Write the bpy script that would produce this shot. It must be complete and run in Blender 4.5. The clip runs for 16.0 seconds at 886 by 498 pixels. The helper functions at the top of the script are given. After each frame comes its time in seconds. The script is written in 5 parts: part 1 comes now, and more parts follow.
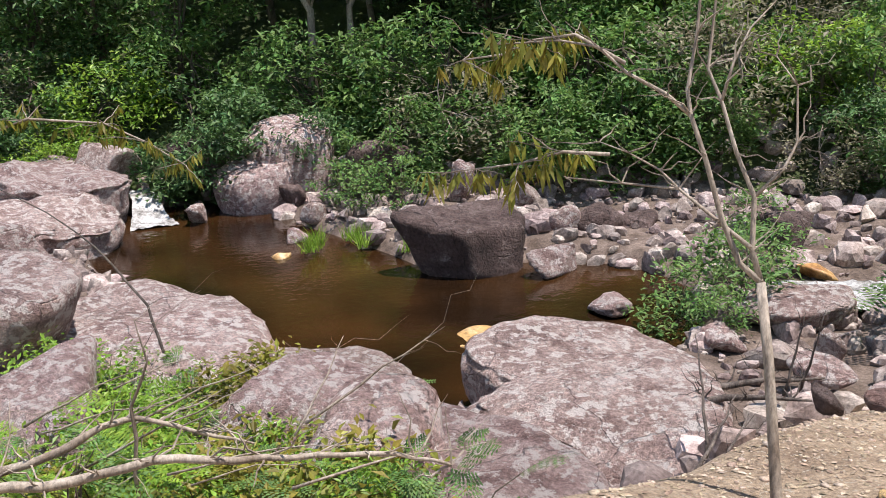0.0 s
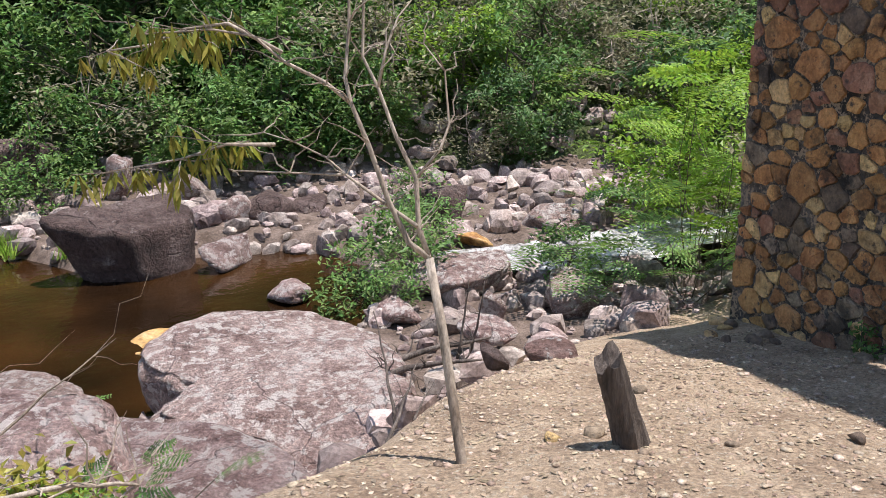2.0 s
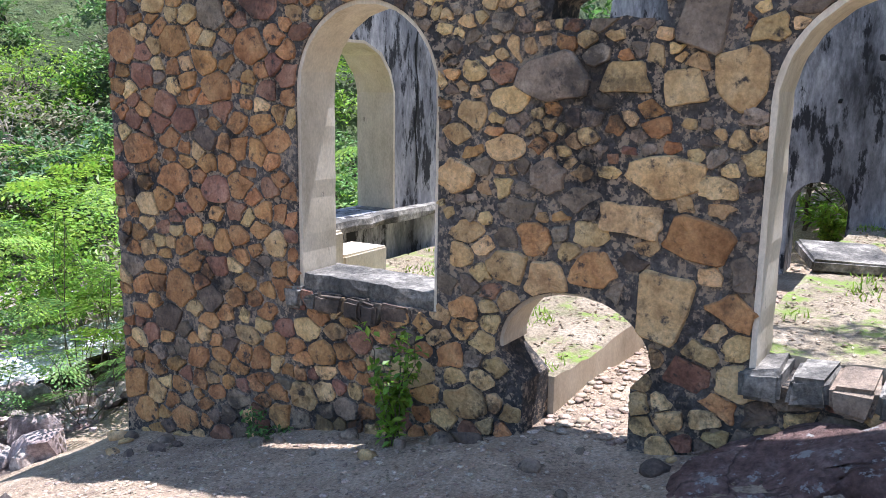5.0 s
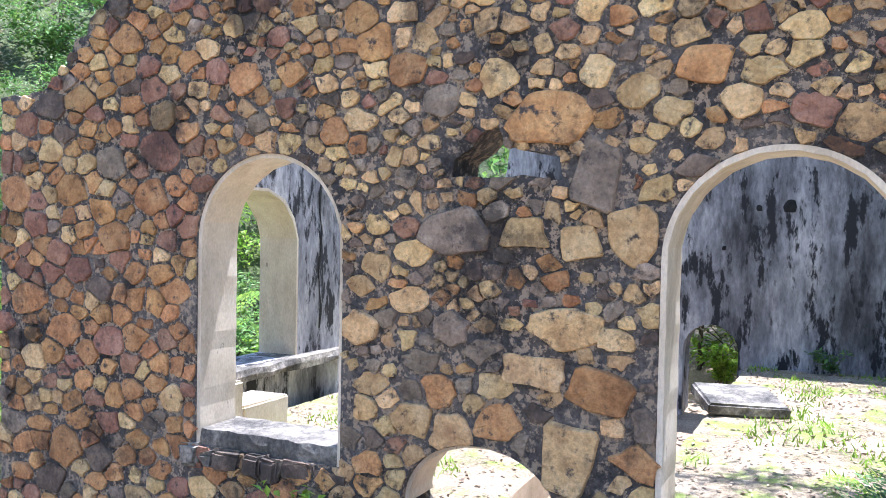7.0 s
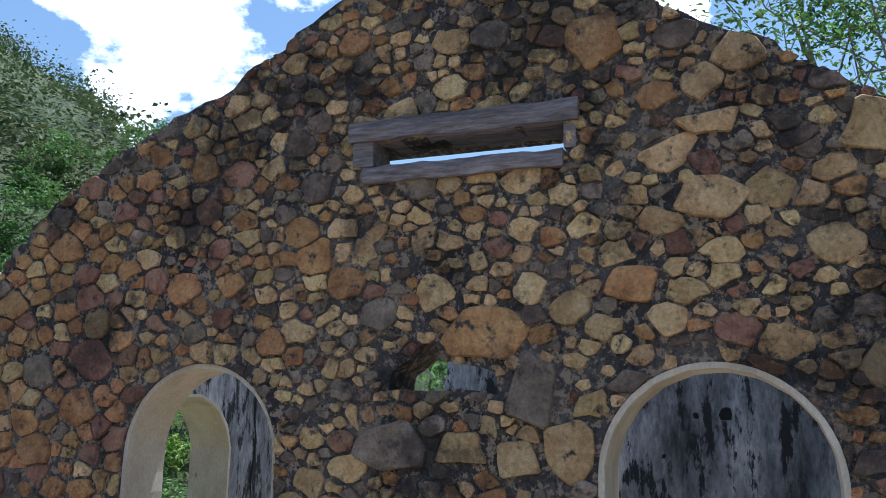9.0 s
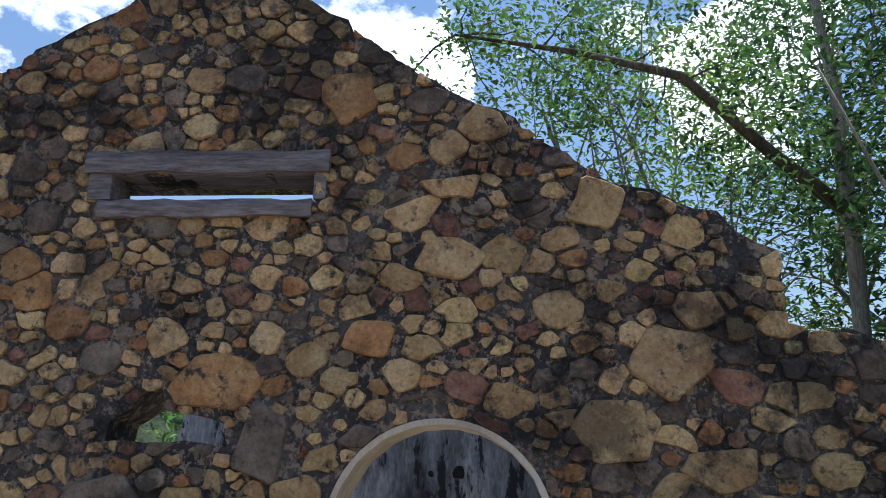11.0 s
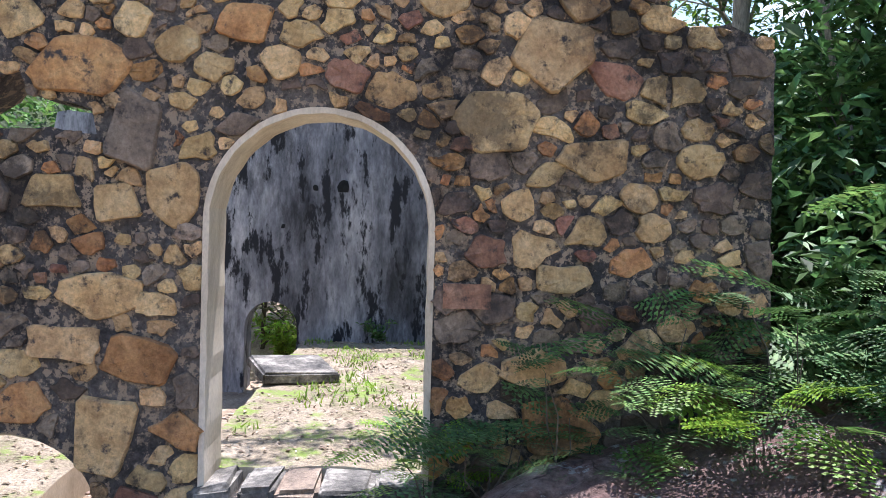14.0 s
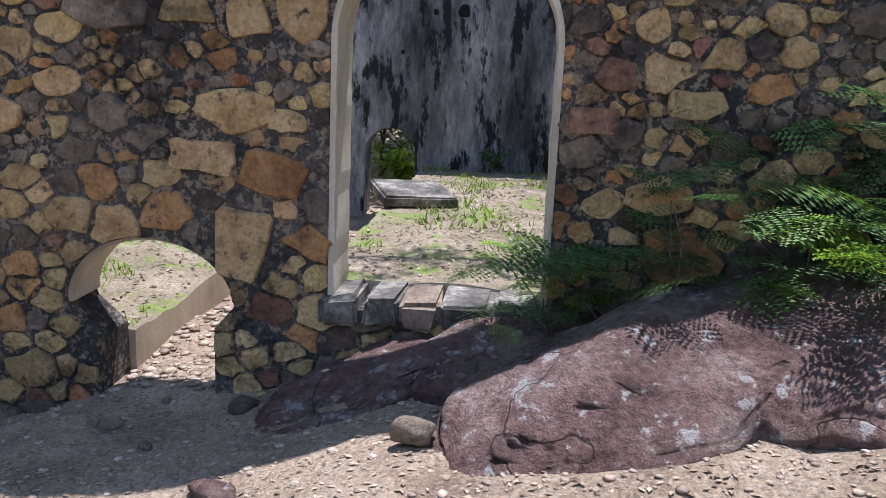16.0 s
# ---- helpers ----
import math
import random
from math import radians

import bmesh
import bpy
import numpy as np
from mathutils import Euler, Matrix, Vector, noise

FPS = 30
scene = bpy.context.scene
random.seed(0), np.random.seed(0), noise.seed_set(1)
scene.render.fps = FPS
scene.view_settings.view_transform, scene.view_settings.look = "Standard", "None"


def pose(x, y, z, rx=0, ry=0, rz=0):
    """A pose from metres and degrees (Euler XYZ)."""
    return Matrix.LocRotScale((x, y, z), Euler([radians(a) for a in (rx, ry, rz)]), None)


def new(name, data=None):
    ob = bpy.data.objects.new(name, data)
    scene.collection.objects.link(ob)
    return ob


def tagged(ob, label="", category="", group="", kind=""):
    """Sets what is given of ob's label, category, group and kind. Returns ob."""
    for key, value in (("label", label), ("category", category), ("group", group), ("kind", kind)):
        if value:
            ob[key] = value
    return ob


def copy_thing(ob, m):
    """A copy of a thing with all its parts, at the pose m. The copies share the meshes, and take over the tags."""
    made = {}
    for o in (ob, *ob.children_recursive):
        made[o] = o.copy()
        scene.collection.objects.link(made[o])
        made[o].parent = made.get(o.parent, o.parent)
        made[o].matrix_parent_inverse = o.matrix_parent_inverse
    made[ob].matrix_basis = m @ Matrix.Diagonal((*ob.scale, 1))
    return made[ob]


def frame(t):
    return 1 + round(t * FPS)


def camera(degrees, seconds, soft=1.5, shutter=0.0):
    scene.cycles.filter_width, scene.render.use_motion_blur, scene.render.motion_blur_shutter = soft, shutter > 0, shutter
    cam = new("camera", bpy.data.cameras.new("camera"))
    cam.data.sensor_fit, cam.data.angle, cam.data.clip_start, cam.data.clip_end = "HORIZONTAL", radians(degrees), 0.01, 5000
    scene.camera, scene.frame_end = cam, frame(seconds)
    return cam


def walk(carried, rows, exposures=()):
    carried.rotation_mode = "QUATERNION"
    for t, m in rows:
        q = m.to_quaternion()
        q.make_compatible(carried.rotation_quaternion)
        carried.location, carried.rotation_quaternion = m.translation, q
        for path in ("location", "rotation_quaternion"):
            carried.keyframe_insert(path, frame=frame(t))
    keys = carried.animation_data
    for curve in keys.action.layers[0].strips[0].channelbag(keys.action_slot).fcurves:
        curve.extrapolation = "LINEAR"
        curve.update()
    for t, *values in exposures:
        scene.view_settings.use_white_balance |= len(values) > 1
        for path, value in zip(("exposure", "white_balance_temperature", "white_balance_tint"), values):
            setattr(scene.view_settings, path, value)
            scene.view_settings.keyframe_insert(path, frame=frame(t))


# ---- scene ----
cam = camera(54.3, 16.0, soft=0.9)
METRES, EYE, TILT, LEAN, TURN = 1.0, 2.0, -15.7, 2.0, 4.0
ROWS = [
    (0.0, 0.0, 0.0, 0.0, -0.0, 0.0, 0.0),
    (0.5, 0.0182, -0.001, 0.002, -4.51, -0.27, 1.62),
    (1.0, 0.0359, -0.0059, 0.0051, -8.94, -0.58, 2.74),
    (1.5, 0.0362, -0.0026, 0.0116, -15.24, -1.31, 3.61),
    (2.0, 0.0019, 0.0264, 0.0239, -21.45, -1.93, 5.16),
    (2.5, -0.042, 0.0459, 0.0339, -28.29, -1.95, 6.89),
    (3.0, -0.0772, 0.0439, 0.0683, -36.26, -2.71, 9.18),
    (3.5, -0.0598, 0.0092, 0.086, -44.47, -3.03, 10.34),
    (4.0, -0.0579, -0.033, 0.0908, -51.48, -3.31, 11.66),
    (4.5, -0.056, -0.0575, 0.1003, -57.9, -3.39, 12.54),
    (7.0, -0.0601, -0.0859, 0.2069, -67.84, 6.0, 12.73),
    (7.5, -0.0658, -0.1003, 0.2265, -68.75, 8.56, 12.78),
    (8.0, -0.0726, -0.1152, 0.2454, -69.84, 11.44, 13.01),
    (8.5, -0.0826, -0.1322, 0.2599, -71.13, 14.55, 13.04),
    (9.0, -0.0907, -0.1502, 0.2744, -71.74, 18.23, 13.12),
    (9.5, -0.0881, -0.1702, 0.2871, -74.62, 21.12, 13.58),
    (10.0, -0.0812, -0.194, 0.2791, -80.34, 21.66, 14.18),
    (12.5, 0.0148, -0.228, 0.1266, -95.6, 11.03, 14.38),
    (13.0, 0.0288, -0.2194, 0.0909, -95.87, 7.03, 14.16),
    (13.5, 0.0398, -0.2078, 0.0495, -95.93, 2.96, 14.09),
    (14.0, 0.047, -0.2008, -0.0001, -96.16, -1.19, 14.22),
    (14.5, 0.047, -0.1806, -0.0296, -96.32, -5.13, 13.94),
    (15.0, 0.0425, -0.1557, -0.0443, -95.37, -8.51, 13.35),
    (15.5, 0.0376, -0.1362, -0.0505, -92.94, -10.6, 12.92),
    (16.0, 0.0346, -0.1215, -0.0487, -88.43, -10.24, 13.15),
]
EXPOSURES = [(0.0, 0.36, 6500, 16), (2.5, 0.42, 6400, 16), (3.5, 0.6, 6100, 17), (4.5, 0.92, 5700, 18), (7.0, 1.75, 5550, 19), (8.0, 1.5, 5450, 18), (9.0, 0.3, 5350, 14), (9.5, -0.58, 5350, 14), (10.0, -0.8, 5350, 14),
             (12.5, 1.78, 5850, 23), (13.5, 1.48, 5800, 22), (14.5, 0.9, 5750, 19), (15.0, 0.65, 5750, 19), (16.0, 0.52, 5750, 19)]
walk(cam, [(t, pose(0, 0, EYE, TILT, LEAN, TURN) @ pose(METRES * x, METRES * y, METRES * z, 90 + pitch, roll, yaw)) for t, x, y, z, yaw, pitch, roll in ROWS], EXPOSURES)

# ---- world, sun ----
def make_world():
    w = bpy.data.worlds.new("sky")
    scene.world = w
    w.use_nodes = True
    nt = w.node_tree
    bg = nt.nodes["Background"]
    sky = nt.nodes.new("ShaderNodeTexSky")
    sky.sky_type = "NISHITA"
    sky.sun_disc = False
    sky.air_density, sky.dust_density, sky.ozone_density = 1.8, 0.3, 3.0
    sky.sun_elevation = math.asin(SUN_DIR.normalized().z)
    sky.sun_rotation = math.atan2(SUN_DIR.x, SUN_DIR.y)
    co = nt.nodes.new("ShaderNodeTexCoord")
    mp = nt.nodes.new("ShaderNodeMapping")
    mp.inputs["Scale"].default_value = (1.0, 1.0, 1.6)
    cl = nt.nodes.new("ShaderNodeTexNoise")
    cl.inputs["Scale"].default_value, cl.inputs["Detail"].default_value, cl.inputs["Roughness"].default_value = 4.2, 9.0, 0.6
    nt.links.new(co.outputs["Generated"], mp.inputs["Vector"])
    nt.links.new(mp.outputs["Vector"], cl.inputs["Vector"])
    fac = cl.outputs["Fac"]
    # the cumulus clouds: direction, reach
    for way, reach in (((0.655, 0.585, 0.48), 0.20), ((0.683, 0.656, 0.325), 0.075), ((0.87, 0.12, 0.44), 0.07), ((0.88, -0.24, 0.42), 0.13)):
        vd = nt.nodes.new("ShaderNodeVectorMath")
        vd.operation, vd.inputs[1].default_value = "DISTANCE", Vector(way).normalized()
        nt.links.new(co.outputs["Generated"], vd.inputs[0])
        mr = nt.nodes.new("ShaderNodeMapRange")
        mr.inputs["From Max"].default_value, mr.inputs["To Min"].default_value, mr.inputs["To Max"].default_value = reach, 0.30, 0.0
        nt.links.new(vd.outputs["Value"], mr.inputs["Value"])
        ad = nt.nodes.new("ShaderNodeMath")
        nt.links.new(fac, ad.inputs[0])
        nt.links.new(mr.outputs["Result"], ad.inputs[1])
        fac = ad.outputs[0]
    ramp = nt.nodes.new("ShaderNodeValToRGB")
    ramp.color_ramp.elements[0].position, ramp.color_ramp.elements[1].position = 0.60, 0.66
    mix = nt.nodes.new("ShaderNodeMixRGB")
    mix.inputs[2].default_value = (17.5, 17.7, 18.0, 1)
    nt.links.new(fac, ramp.inputs["Fac"])
    nt.links.new(ramp.outputs["Color"], mix.inputs[0])
    nt.links.new(sky.outputs["Color"], mix.inputs[1])
    nt.links.new(mix.outputs["Color"], bg.inputs["Color"])
    bg.inputs["Strength"].default_value = SKY


SUN_DIR = Vector((0.27, -0.06, 1.0))
SKY = 0.10
make_world()
sun = new("sun", bpy.data.lights.new("sun", "SUN"))
sun.data.energy, sun.data.angle, sun.data.color = 5.0, radians(0.6), (1.0, 0.95, 0.87)
sun.rotation_mode = "QUATERNION"
sun.rotation_quaternion = SUN_DIR.to_track_quat("Z", "Y")


# ---- materials ----
def surface(name, cols, scale=3.0, fine=40.0, rough=0.85, bump=0.4, bump_dist=0.01, vary=0.0, island=False,
            spots=None, spot_scale=6.0, spot_lo=0.6, spot_hi=0.66, stretch=(1, 1, 1), hue=0.0, through_light=0.0, local=False, cracks=0.0, crack_scale=1.6, stain=0.0, lichen=False, grainy=1.0):
    """A rough natural surface: cols mixed by coarse noise, fine grain, optional spots of another colour."""
    m = bpy.data.materials.new(name)
    m.use_nodes = True
    nt = m.node_tree
    N, L = nt.nodes, nt.links
    b = N["Principled BSDF"]
    b.inputs["Roughness"].default_value = rough
    tc = N.new("ShaderNodeTexCoord")
    src = tc.outputs["Object"]
    if not local:
        src = N.new("ShaderNodeNewGeometry").outputs["Position"]
    mp = N.new("ShaderNodeMapping")
    mp.inputs["Scale"].default_value = stretch
    L.new(src, mp.inputs["Vector"])
    n1 = N.new("ShaderNodeTexNoise")
    n1.inputs["Scale"].default_value, n1.inputs["Detail"].default_value, n1.inputs["Roughness"].default_value = scale, 6.0, 0.65
    L.new(mp.outputs["Vector"], n1.inputs["Vector"])
    ramp = N.new("ShaderNodeValToRGB")
    el = ramp.color_ramp.elements
    while len(el) < len(cols):
        el.new(0.5)
    for i, c in enumerate(cols):
        el[i].position = 0.30 + 0.40 * i / max(1, len(cols) - 1)
        el[i].color = (*c, 1)
    L.new(n1.outputs["Fac"], ramp.inputs["Fac"])
    col = ramp.outputs["Color"]
    n2 = N.new("ShaderNodeTexNoise")
    n2.inputs["Scale"].default_value, n2.inputs["Detail"].default_value, n2.inputs["Roughness"].default_value = fine, 8.0, 0.7
    L.new(mp.outputs["Vector"], n2.inputs["Vector"])
    grain = N.new("ShaderNodeMapRange")
    grain.inputs["From Min"].default_value, grain.inputs["From Max"].default_value = 0.36, 0.64
    grain.inputs["To Min"].default_value, grain.inputs["To Max"].default_value = 1 - 0.45 * grainy, 1 + 0.35 * grainy
    L.new(n2.outputs["Fac"], grain.inputs["Value"])
    mul = N.new("ShaderNodeMixRGB")
    mul.blend_type, mul.inputs[0].default_value = "MULTIPLY", 1.0
    L.new(col, mul.inputs[1])
    L.new(grain.outputs["Result"], mul.inputs[2])
    col = mul.outputs["Color"]
    if spots:
        n3 = N.new("ShaderNodeTexNoise")
        n3.inputs["Scale"].default_value, n3.inputs["Detail"].default_value, n3.inputs["Roughness"].default_value = spot_scale, 8.0, 0.7
        L.new(mp.outputs["Vector"], n3.inputs["Vector"])
        r3 = N.new("ShaderNodeMapRange")
        r3.inputs["From Min"].default_value, r3.inputs["From Max"].default_value = spot_lo, spot_hi
        L.new(n3.outputs["Fac"], r3.inputs["Value"])
        mx = N.new("ShaderNodeMixRGB")
        mx.inputs[2].default_value = (*spots, 1)
        L.new(r3.outputs["Result"], mx.inputs[0])
        L.new(col, mx.inputs[1])
        col = mx.outputs["Color"]
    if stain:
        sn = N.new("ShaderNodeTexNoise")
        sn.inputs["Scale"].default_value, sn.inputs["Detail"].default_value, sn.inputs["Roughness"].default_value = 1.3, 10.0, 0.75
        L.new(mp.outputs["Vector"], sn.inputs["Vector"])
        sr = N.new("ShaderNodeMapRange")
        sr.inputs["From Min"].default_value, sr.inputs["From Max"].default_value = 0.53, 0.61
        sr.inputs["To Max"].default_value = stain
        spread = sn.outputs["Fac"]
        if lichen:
            # black lichen thickest on crest and forest end; also paints the backlit gable's shade
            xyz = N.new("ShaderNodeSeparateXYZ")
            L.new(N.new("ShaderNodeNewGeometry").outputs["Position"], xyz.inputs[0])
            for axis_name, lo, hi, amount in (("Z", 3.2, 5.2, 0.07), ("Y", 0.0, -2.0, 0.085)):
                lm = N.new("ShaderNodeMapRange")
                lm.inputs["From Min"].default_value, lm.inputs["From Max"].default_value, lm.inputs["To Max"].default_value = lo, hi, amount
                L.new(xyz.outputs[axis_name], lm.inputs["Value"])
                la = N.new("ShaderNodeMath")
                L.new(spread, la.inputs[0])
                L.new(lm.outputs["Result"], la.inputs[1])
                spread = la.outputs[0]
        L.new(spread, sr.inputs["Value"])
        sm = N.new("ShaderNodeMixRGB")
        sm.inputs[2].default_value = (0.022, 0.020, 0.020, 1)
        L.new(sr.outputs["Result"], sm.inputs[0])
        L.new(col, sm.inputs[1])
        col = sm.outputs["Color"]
    crack = None
    if cracks:
        wn = N.new("ShaderNodeTexNoise")
        wn.inputs["Scale"].default_value, wn.inputs["Detail"].default_value = crack_scale * 1.3, 5.0
        L.new(mp.outputs["Vector"], wn.inputs["Vector"])
        wa = N.new("ShaderNodeMixRGB")
        wa.blend_type, wa.inputs[0].default_value = "ADD", 1.9
        L.new(mp.outputs["Vector"], wa.inputs[1])
        L.new(wn.outputs["Color"], wa.inputs[2])
        vo = N.new("ShaderNodeTexVoronoi")
        vo.feature, vo.inputs["Scale"].default_value = "DISTANCE_TO_EDGE", crack_scale
        L.new(wa.outputs["Color"], vo.inputs["Vector"])
        crack = N.new("ShaderNodeMapRange")
        crack.inputs["From Min"].default_value, crack.inputs["From Max"].default_value = 0.0, 0.008
        L.new(vo.outputs["Distance"], crack.inputs["Value"])
        cm = N.new("ShaderNodeMapRange")
        cm.inputs["To Min"].default_value, cm.inputs["To Max"].default_value = 1 - cracks, 1.0
        L.new(crack.outputs["Result"], cm.inputs["Value"])
        cx = N.new("ShaderNodeMixRGB")
        cx.blend_type, cx.inputs[0].default_value = "MULTIPLY", 1.0
        L.new(col, cx.inputs[1])
        L.new(cm.outputs["Result"], cx.inputs[2])
        col = cx.outputs["Color"]
    if vary or hue:
        rnd = N.new("ShaderNodeNewGeometry").outputs["Random Per Island"] if island else N.new("ShaderNodeObjectInfo").outputs["Random"]
        hs = N.new("ShaderNodeHueSaturation")
        mr = N.new("ShaderNodeMapRange")
        mr.inputs["To Min"].default_value, mr.inputs["To Max"].default_value = 1 - vary, 1 + vary
        L.new(rnd, mr.inputs["Value"])
        L.new(mr.outputs["Result"], hs.inputs["Value"])
        if hue:
            mh = N.new("ShaderNodeMath")
            mh.operation, mh.inputs[1].default_value = "MULTIPLY", 7.31
            fr = N.new("ShaderNodeMath")
            fr.operation = "FRACT"
            L.new(rnd, mh.inputs[0])
            L.new(mh.outputs[0], fr.inputs[0])
            m2 = N.new("ShaderNodeMapRange")
            m2.inputs["To Min"].default_value, m2.inputs["To Max"].default_value = 0.5 - hue, 0.5 + hue
            L.new(fr.outputs[0], m2.inputs["Value"])
            L.new(m2.outputs["Result"], hs.inputs["Hue"])
        L.new(col, hs.inputs["Color"])
        col = hs.outputs["Color"]
    L.new(col, b.inputs["Base Color"])
    if bump:
        add = N.new("ShaderNodeMath")
        add.operation = "ADD"
        L.new(n1.outputs["Fac"], add.inputs[0])
        L.new(n2.outputs["Fac"], add.inputs[1])
        if crack:
            ad2 = N.new("ShaderNodeMath")
            ad2.operation = "ADD"
            L.new(add.outputs[0], ad2.inputs[0])
            cs = N.new("ShaderNodeMath")
            cs.operation, cs.inputs[1].default_value = "MULTIPLY", 0.4
            L.new(crack.outputs["Result"], cs.inputs[0])
            L.new(cs.outputs[0], ad2.inputs[1])
            add = ad2
        bp = N.new("ShaderNodeBump")
        bp.inputs["Strength"].default_value, bp.inputs["Distance"].default_value = bump, bump_dist
        L.new(add.outputs[0], bp.inputs["Height"])
        L.new(bp.outputs["Normal"], b.inputs["Normal"])
    if through_light:
        tr = N.new("ShaderNodeBsdfTranslucent")
        L.new(col, tr.inputs["Color"])
        ms = N.new("ShaderNodeMixShader")
        ms.inputs[0].default_value = through_light
        L.new(b.outputs[0], ms.inputs[1])
        L.new(tr.outputs[0], ms.inputs[2])
        L.new(ms.outputs[0], N["Material Output"].inputs["Surface"])
    return m


M_EARTH = surface("earth", [(0.25, 0.175, 0.12), (0.42, 0.315, 0.22), (0.54, 0.425, 0.31)], 2.6, 42, 0.95, 1.0, 0.03, spots=(0.52, 0.46, 0.37), spot_scale=30, spot_lo=0.58, spot_hi=0.62)
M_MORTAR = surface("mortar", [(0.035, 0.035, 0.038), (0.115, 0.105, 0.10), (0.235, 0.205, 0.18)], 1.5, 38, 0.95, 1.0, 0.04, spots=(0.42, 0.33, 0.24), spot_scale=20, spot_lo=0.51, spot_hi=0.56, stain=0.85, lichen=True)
STONE_COLS = {
    "tan": [(0.40, 0.24, 0.105), (0.62, 0.42, 0.20), (0.72, 0.54, 0.30)],
    "orange": [(0.25, 0.115, 0.045), (0.49, 0.255, 0.105), (0.60, 0.37, 0.17)],
    "red": [(0.16, 0.075, 0.05), (0.31, 0.155, 0.10), (0.42, 0.25, 0.17)],
    "grey": [(0.12, 0.095, 0.072), (0.26, 0.20, 0.145), (0.39, 0.315, 0.235)],
    "dark": [(0.06, 0.045, 0.036), (0.15, 0.11, 0.083), (0.28, 0.205, 0.15)],
}
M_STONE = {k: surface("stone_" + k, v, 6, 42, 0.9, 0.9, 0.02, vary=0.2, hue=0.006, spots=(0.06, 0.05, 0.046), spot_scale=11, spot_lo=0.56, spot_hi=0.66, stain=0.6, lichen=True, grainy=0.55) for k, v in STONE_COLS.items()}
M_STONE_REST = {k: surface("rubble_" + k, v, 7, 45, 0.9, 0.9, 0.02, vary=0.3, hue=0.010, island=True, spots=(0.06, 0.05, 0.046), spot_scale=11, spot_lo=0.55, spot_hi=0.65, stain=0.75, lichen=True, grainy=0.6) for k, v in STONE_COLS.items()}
M_PLASTER = surface("cream_plaster", [(0.40, 0.33, 0.24), (0.60, 0.52, 0.40), (0.70, 0.63, 0.52)], 2.5, 60, 0.9, 0.3, 0.006, spots=(0.14, 0.12, 0.10), spot_scale=7, spot_lo=0.64, spot_hi=0.70, stretch=(1, 1, 0.5), grainy=0.3)
M_GREYPLASTER = surface("stained_plaster", [(0.035, 0.036, 0.042), (0.25, 0.25, 0.27), (0.62, 0.60, 0.60)], 1.7, 24, 0.9, 0.4, 0.008, spots=(0.022, 0.022, 0.026), spot_scale=4.5, spot_lo=0.52, spot_hi=0.57, stretch=(1, 1, 0.33), stain=0.6, grainy=0.7)
M_RIVERROCK = surface("river_rock", [(0.20, 0.115, 0.10), (0.49, 0.345, 0.31), (0.69, 0.56, 0.52)], 3.2, 30, 0.85, 1.0, 0.11, vary=0.16, hue=0.012, spots=(0.76, 0.68, 0.64), spot_scale=9, spot_lo=0.51, spot_hi=0.57, cracks=0.3, crack_scale=0.8, stretch=(1, 1, 1.2))
M_DARKROCK = surface("dark_rock", [(0.06, 0.038, 0.034), (0.125, 0.08, 0.07), (0.25, 0.185, 0.17)], 1.8, 22, 0.8, 1.0, 0.10, vary=0.12, spots=(0.38, 0.32, 0.30), spot_scale=6, spot_lo=0.60, spot_hi=0.70, cracks=0.45, crack_scale=0.8)
M_REDROCK = surface("red_rock", [(0.12, 0.06, 0.05), (0.25, 0.15, 0.13), (0.42, 0.32, 0.285)], 2.4, 22, 0.85, 1.0, 0.10, spots=(0.52, 0.49, 0.47), spot_scale=8, spot_lo=0.58, spot_hi=0.62, cracks=0.5, crack_scale=0.9, stretch=(1, 1, 1.25))
M_WETROCK = surface("wet_orange_rock", [(0.30, 0.13, 0.035), (0.55, 0.33, 0.13), (0.66, 0.50, 0.30)], 3, 20, 0.4, 0.4, 0.02)
M_COBBLE = surface("cobbles", [(0.16, 0.115, 0.10), (0.34, 0.27, 0.245), (0.56, 0.49, 0.45)], 4, 26, 0.85, 0.6, 0.02, vary=0.45, hue=0.025, island=True)
M_BARK = surface("pale_bark", [(0.20, 0.15, 0.11), (0.36, 0.30, 0.24), (0.50, 0.44, 0.37)], 6, 60, 0.85, 0.6, 0.006, stretch=(1, 1, 0.25))
M_DARKBARK = surface("dark_bark", [(0.05, 0.04, 0.03), (0.12, 0.095, 0.07), (0.20, 0.16, 0.12)], 5, 50, 0.9, 0.8, 0.01, stretch=(1, 1, 0.25))
M_DEADWOOD = surface("grey_dead_wood", [(0.05, 0.04, 0.035), (0.13, 0.105, 0.09), (0.27, 0.23, 0.20)], 9, 60, 0.9, 1.0, 0.02, stretch=(1, 1, 0.10))
M_BEAM = surface("weathered_beam", [(0.12, 0.10, 0.10), (0.26, 0.225, 0.22), (0.42, 0.38, 0.37)], 7, 50, 0.9, 1.0, 0.012, stretch=(1, 0.12, 1))
M_LEAF = surface("leaf", [(0.075, 0.155, 0.04), (0.14, 0.26, 0.065), (0.21, 0.34, 0.09)], 0.6, 8, 0.6, 0, vary=0.45, hue=0.025, island=True, through_light=0.35)
M_LEAF_DARK = surface("leaf_dark", [(0.05, 0.11, 0.036), (0.10, 0.195, 0.06), (0.155, 0.26, 0.085)], 0.6, 8, 0.58, 0, vary=0.5, hue=0.02, island=True, through_light=0.3)
M_LEAF_BRIGHT = surface("leaf_bright", [(0.15, 0.26, 0.025), (0.24, 0.40, 0.045), (0.34, 0.50, 0.08)], 0.9, 8, 0.45, 0, vary=0.3, hue=0.02, island=True, through_light=0.45)
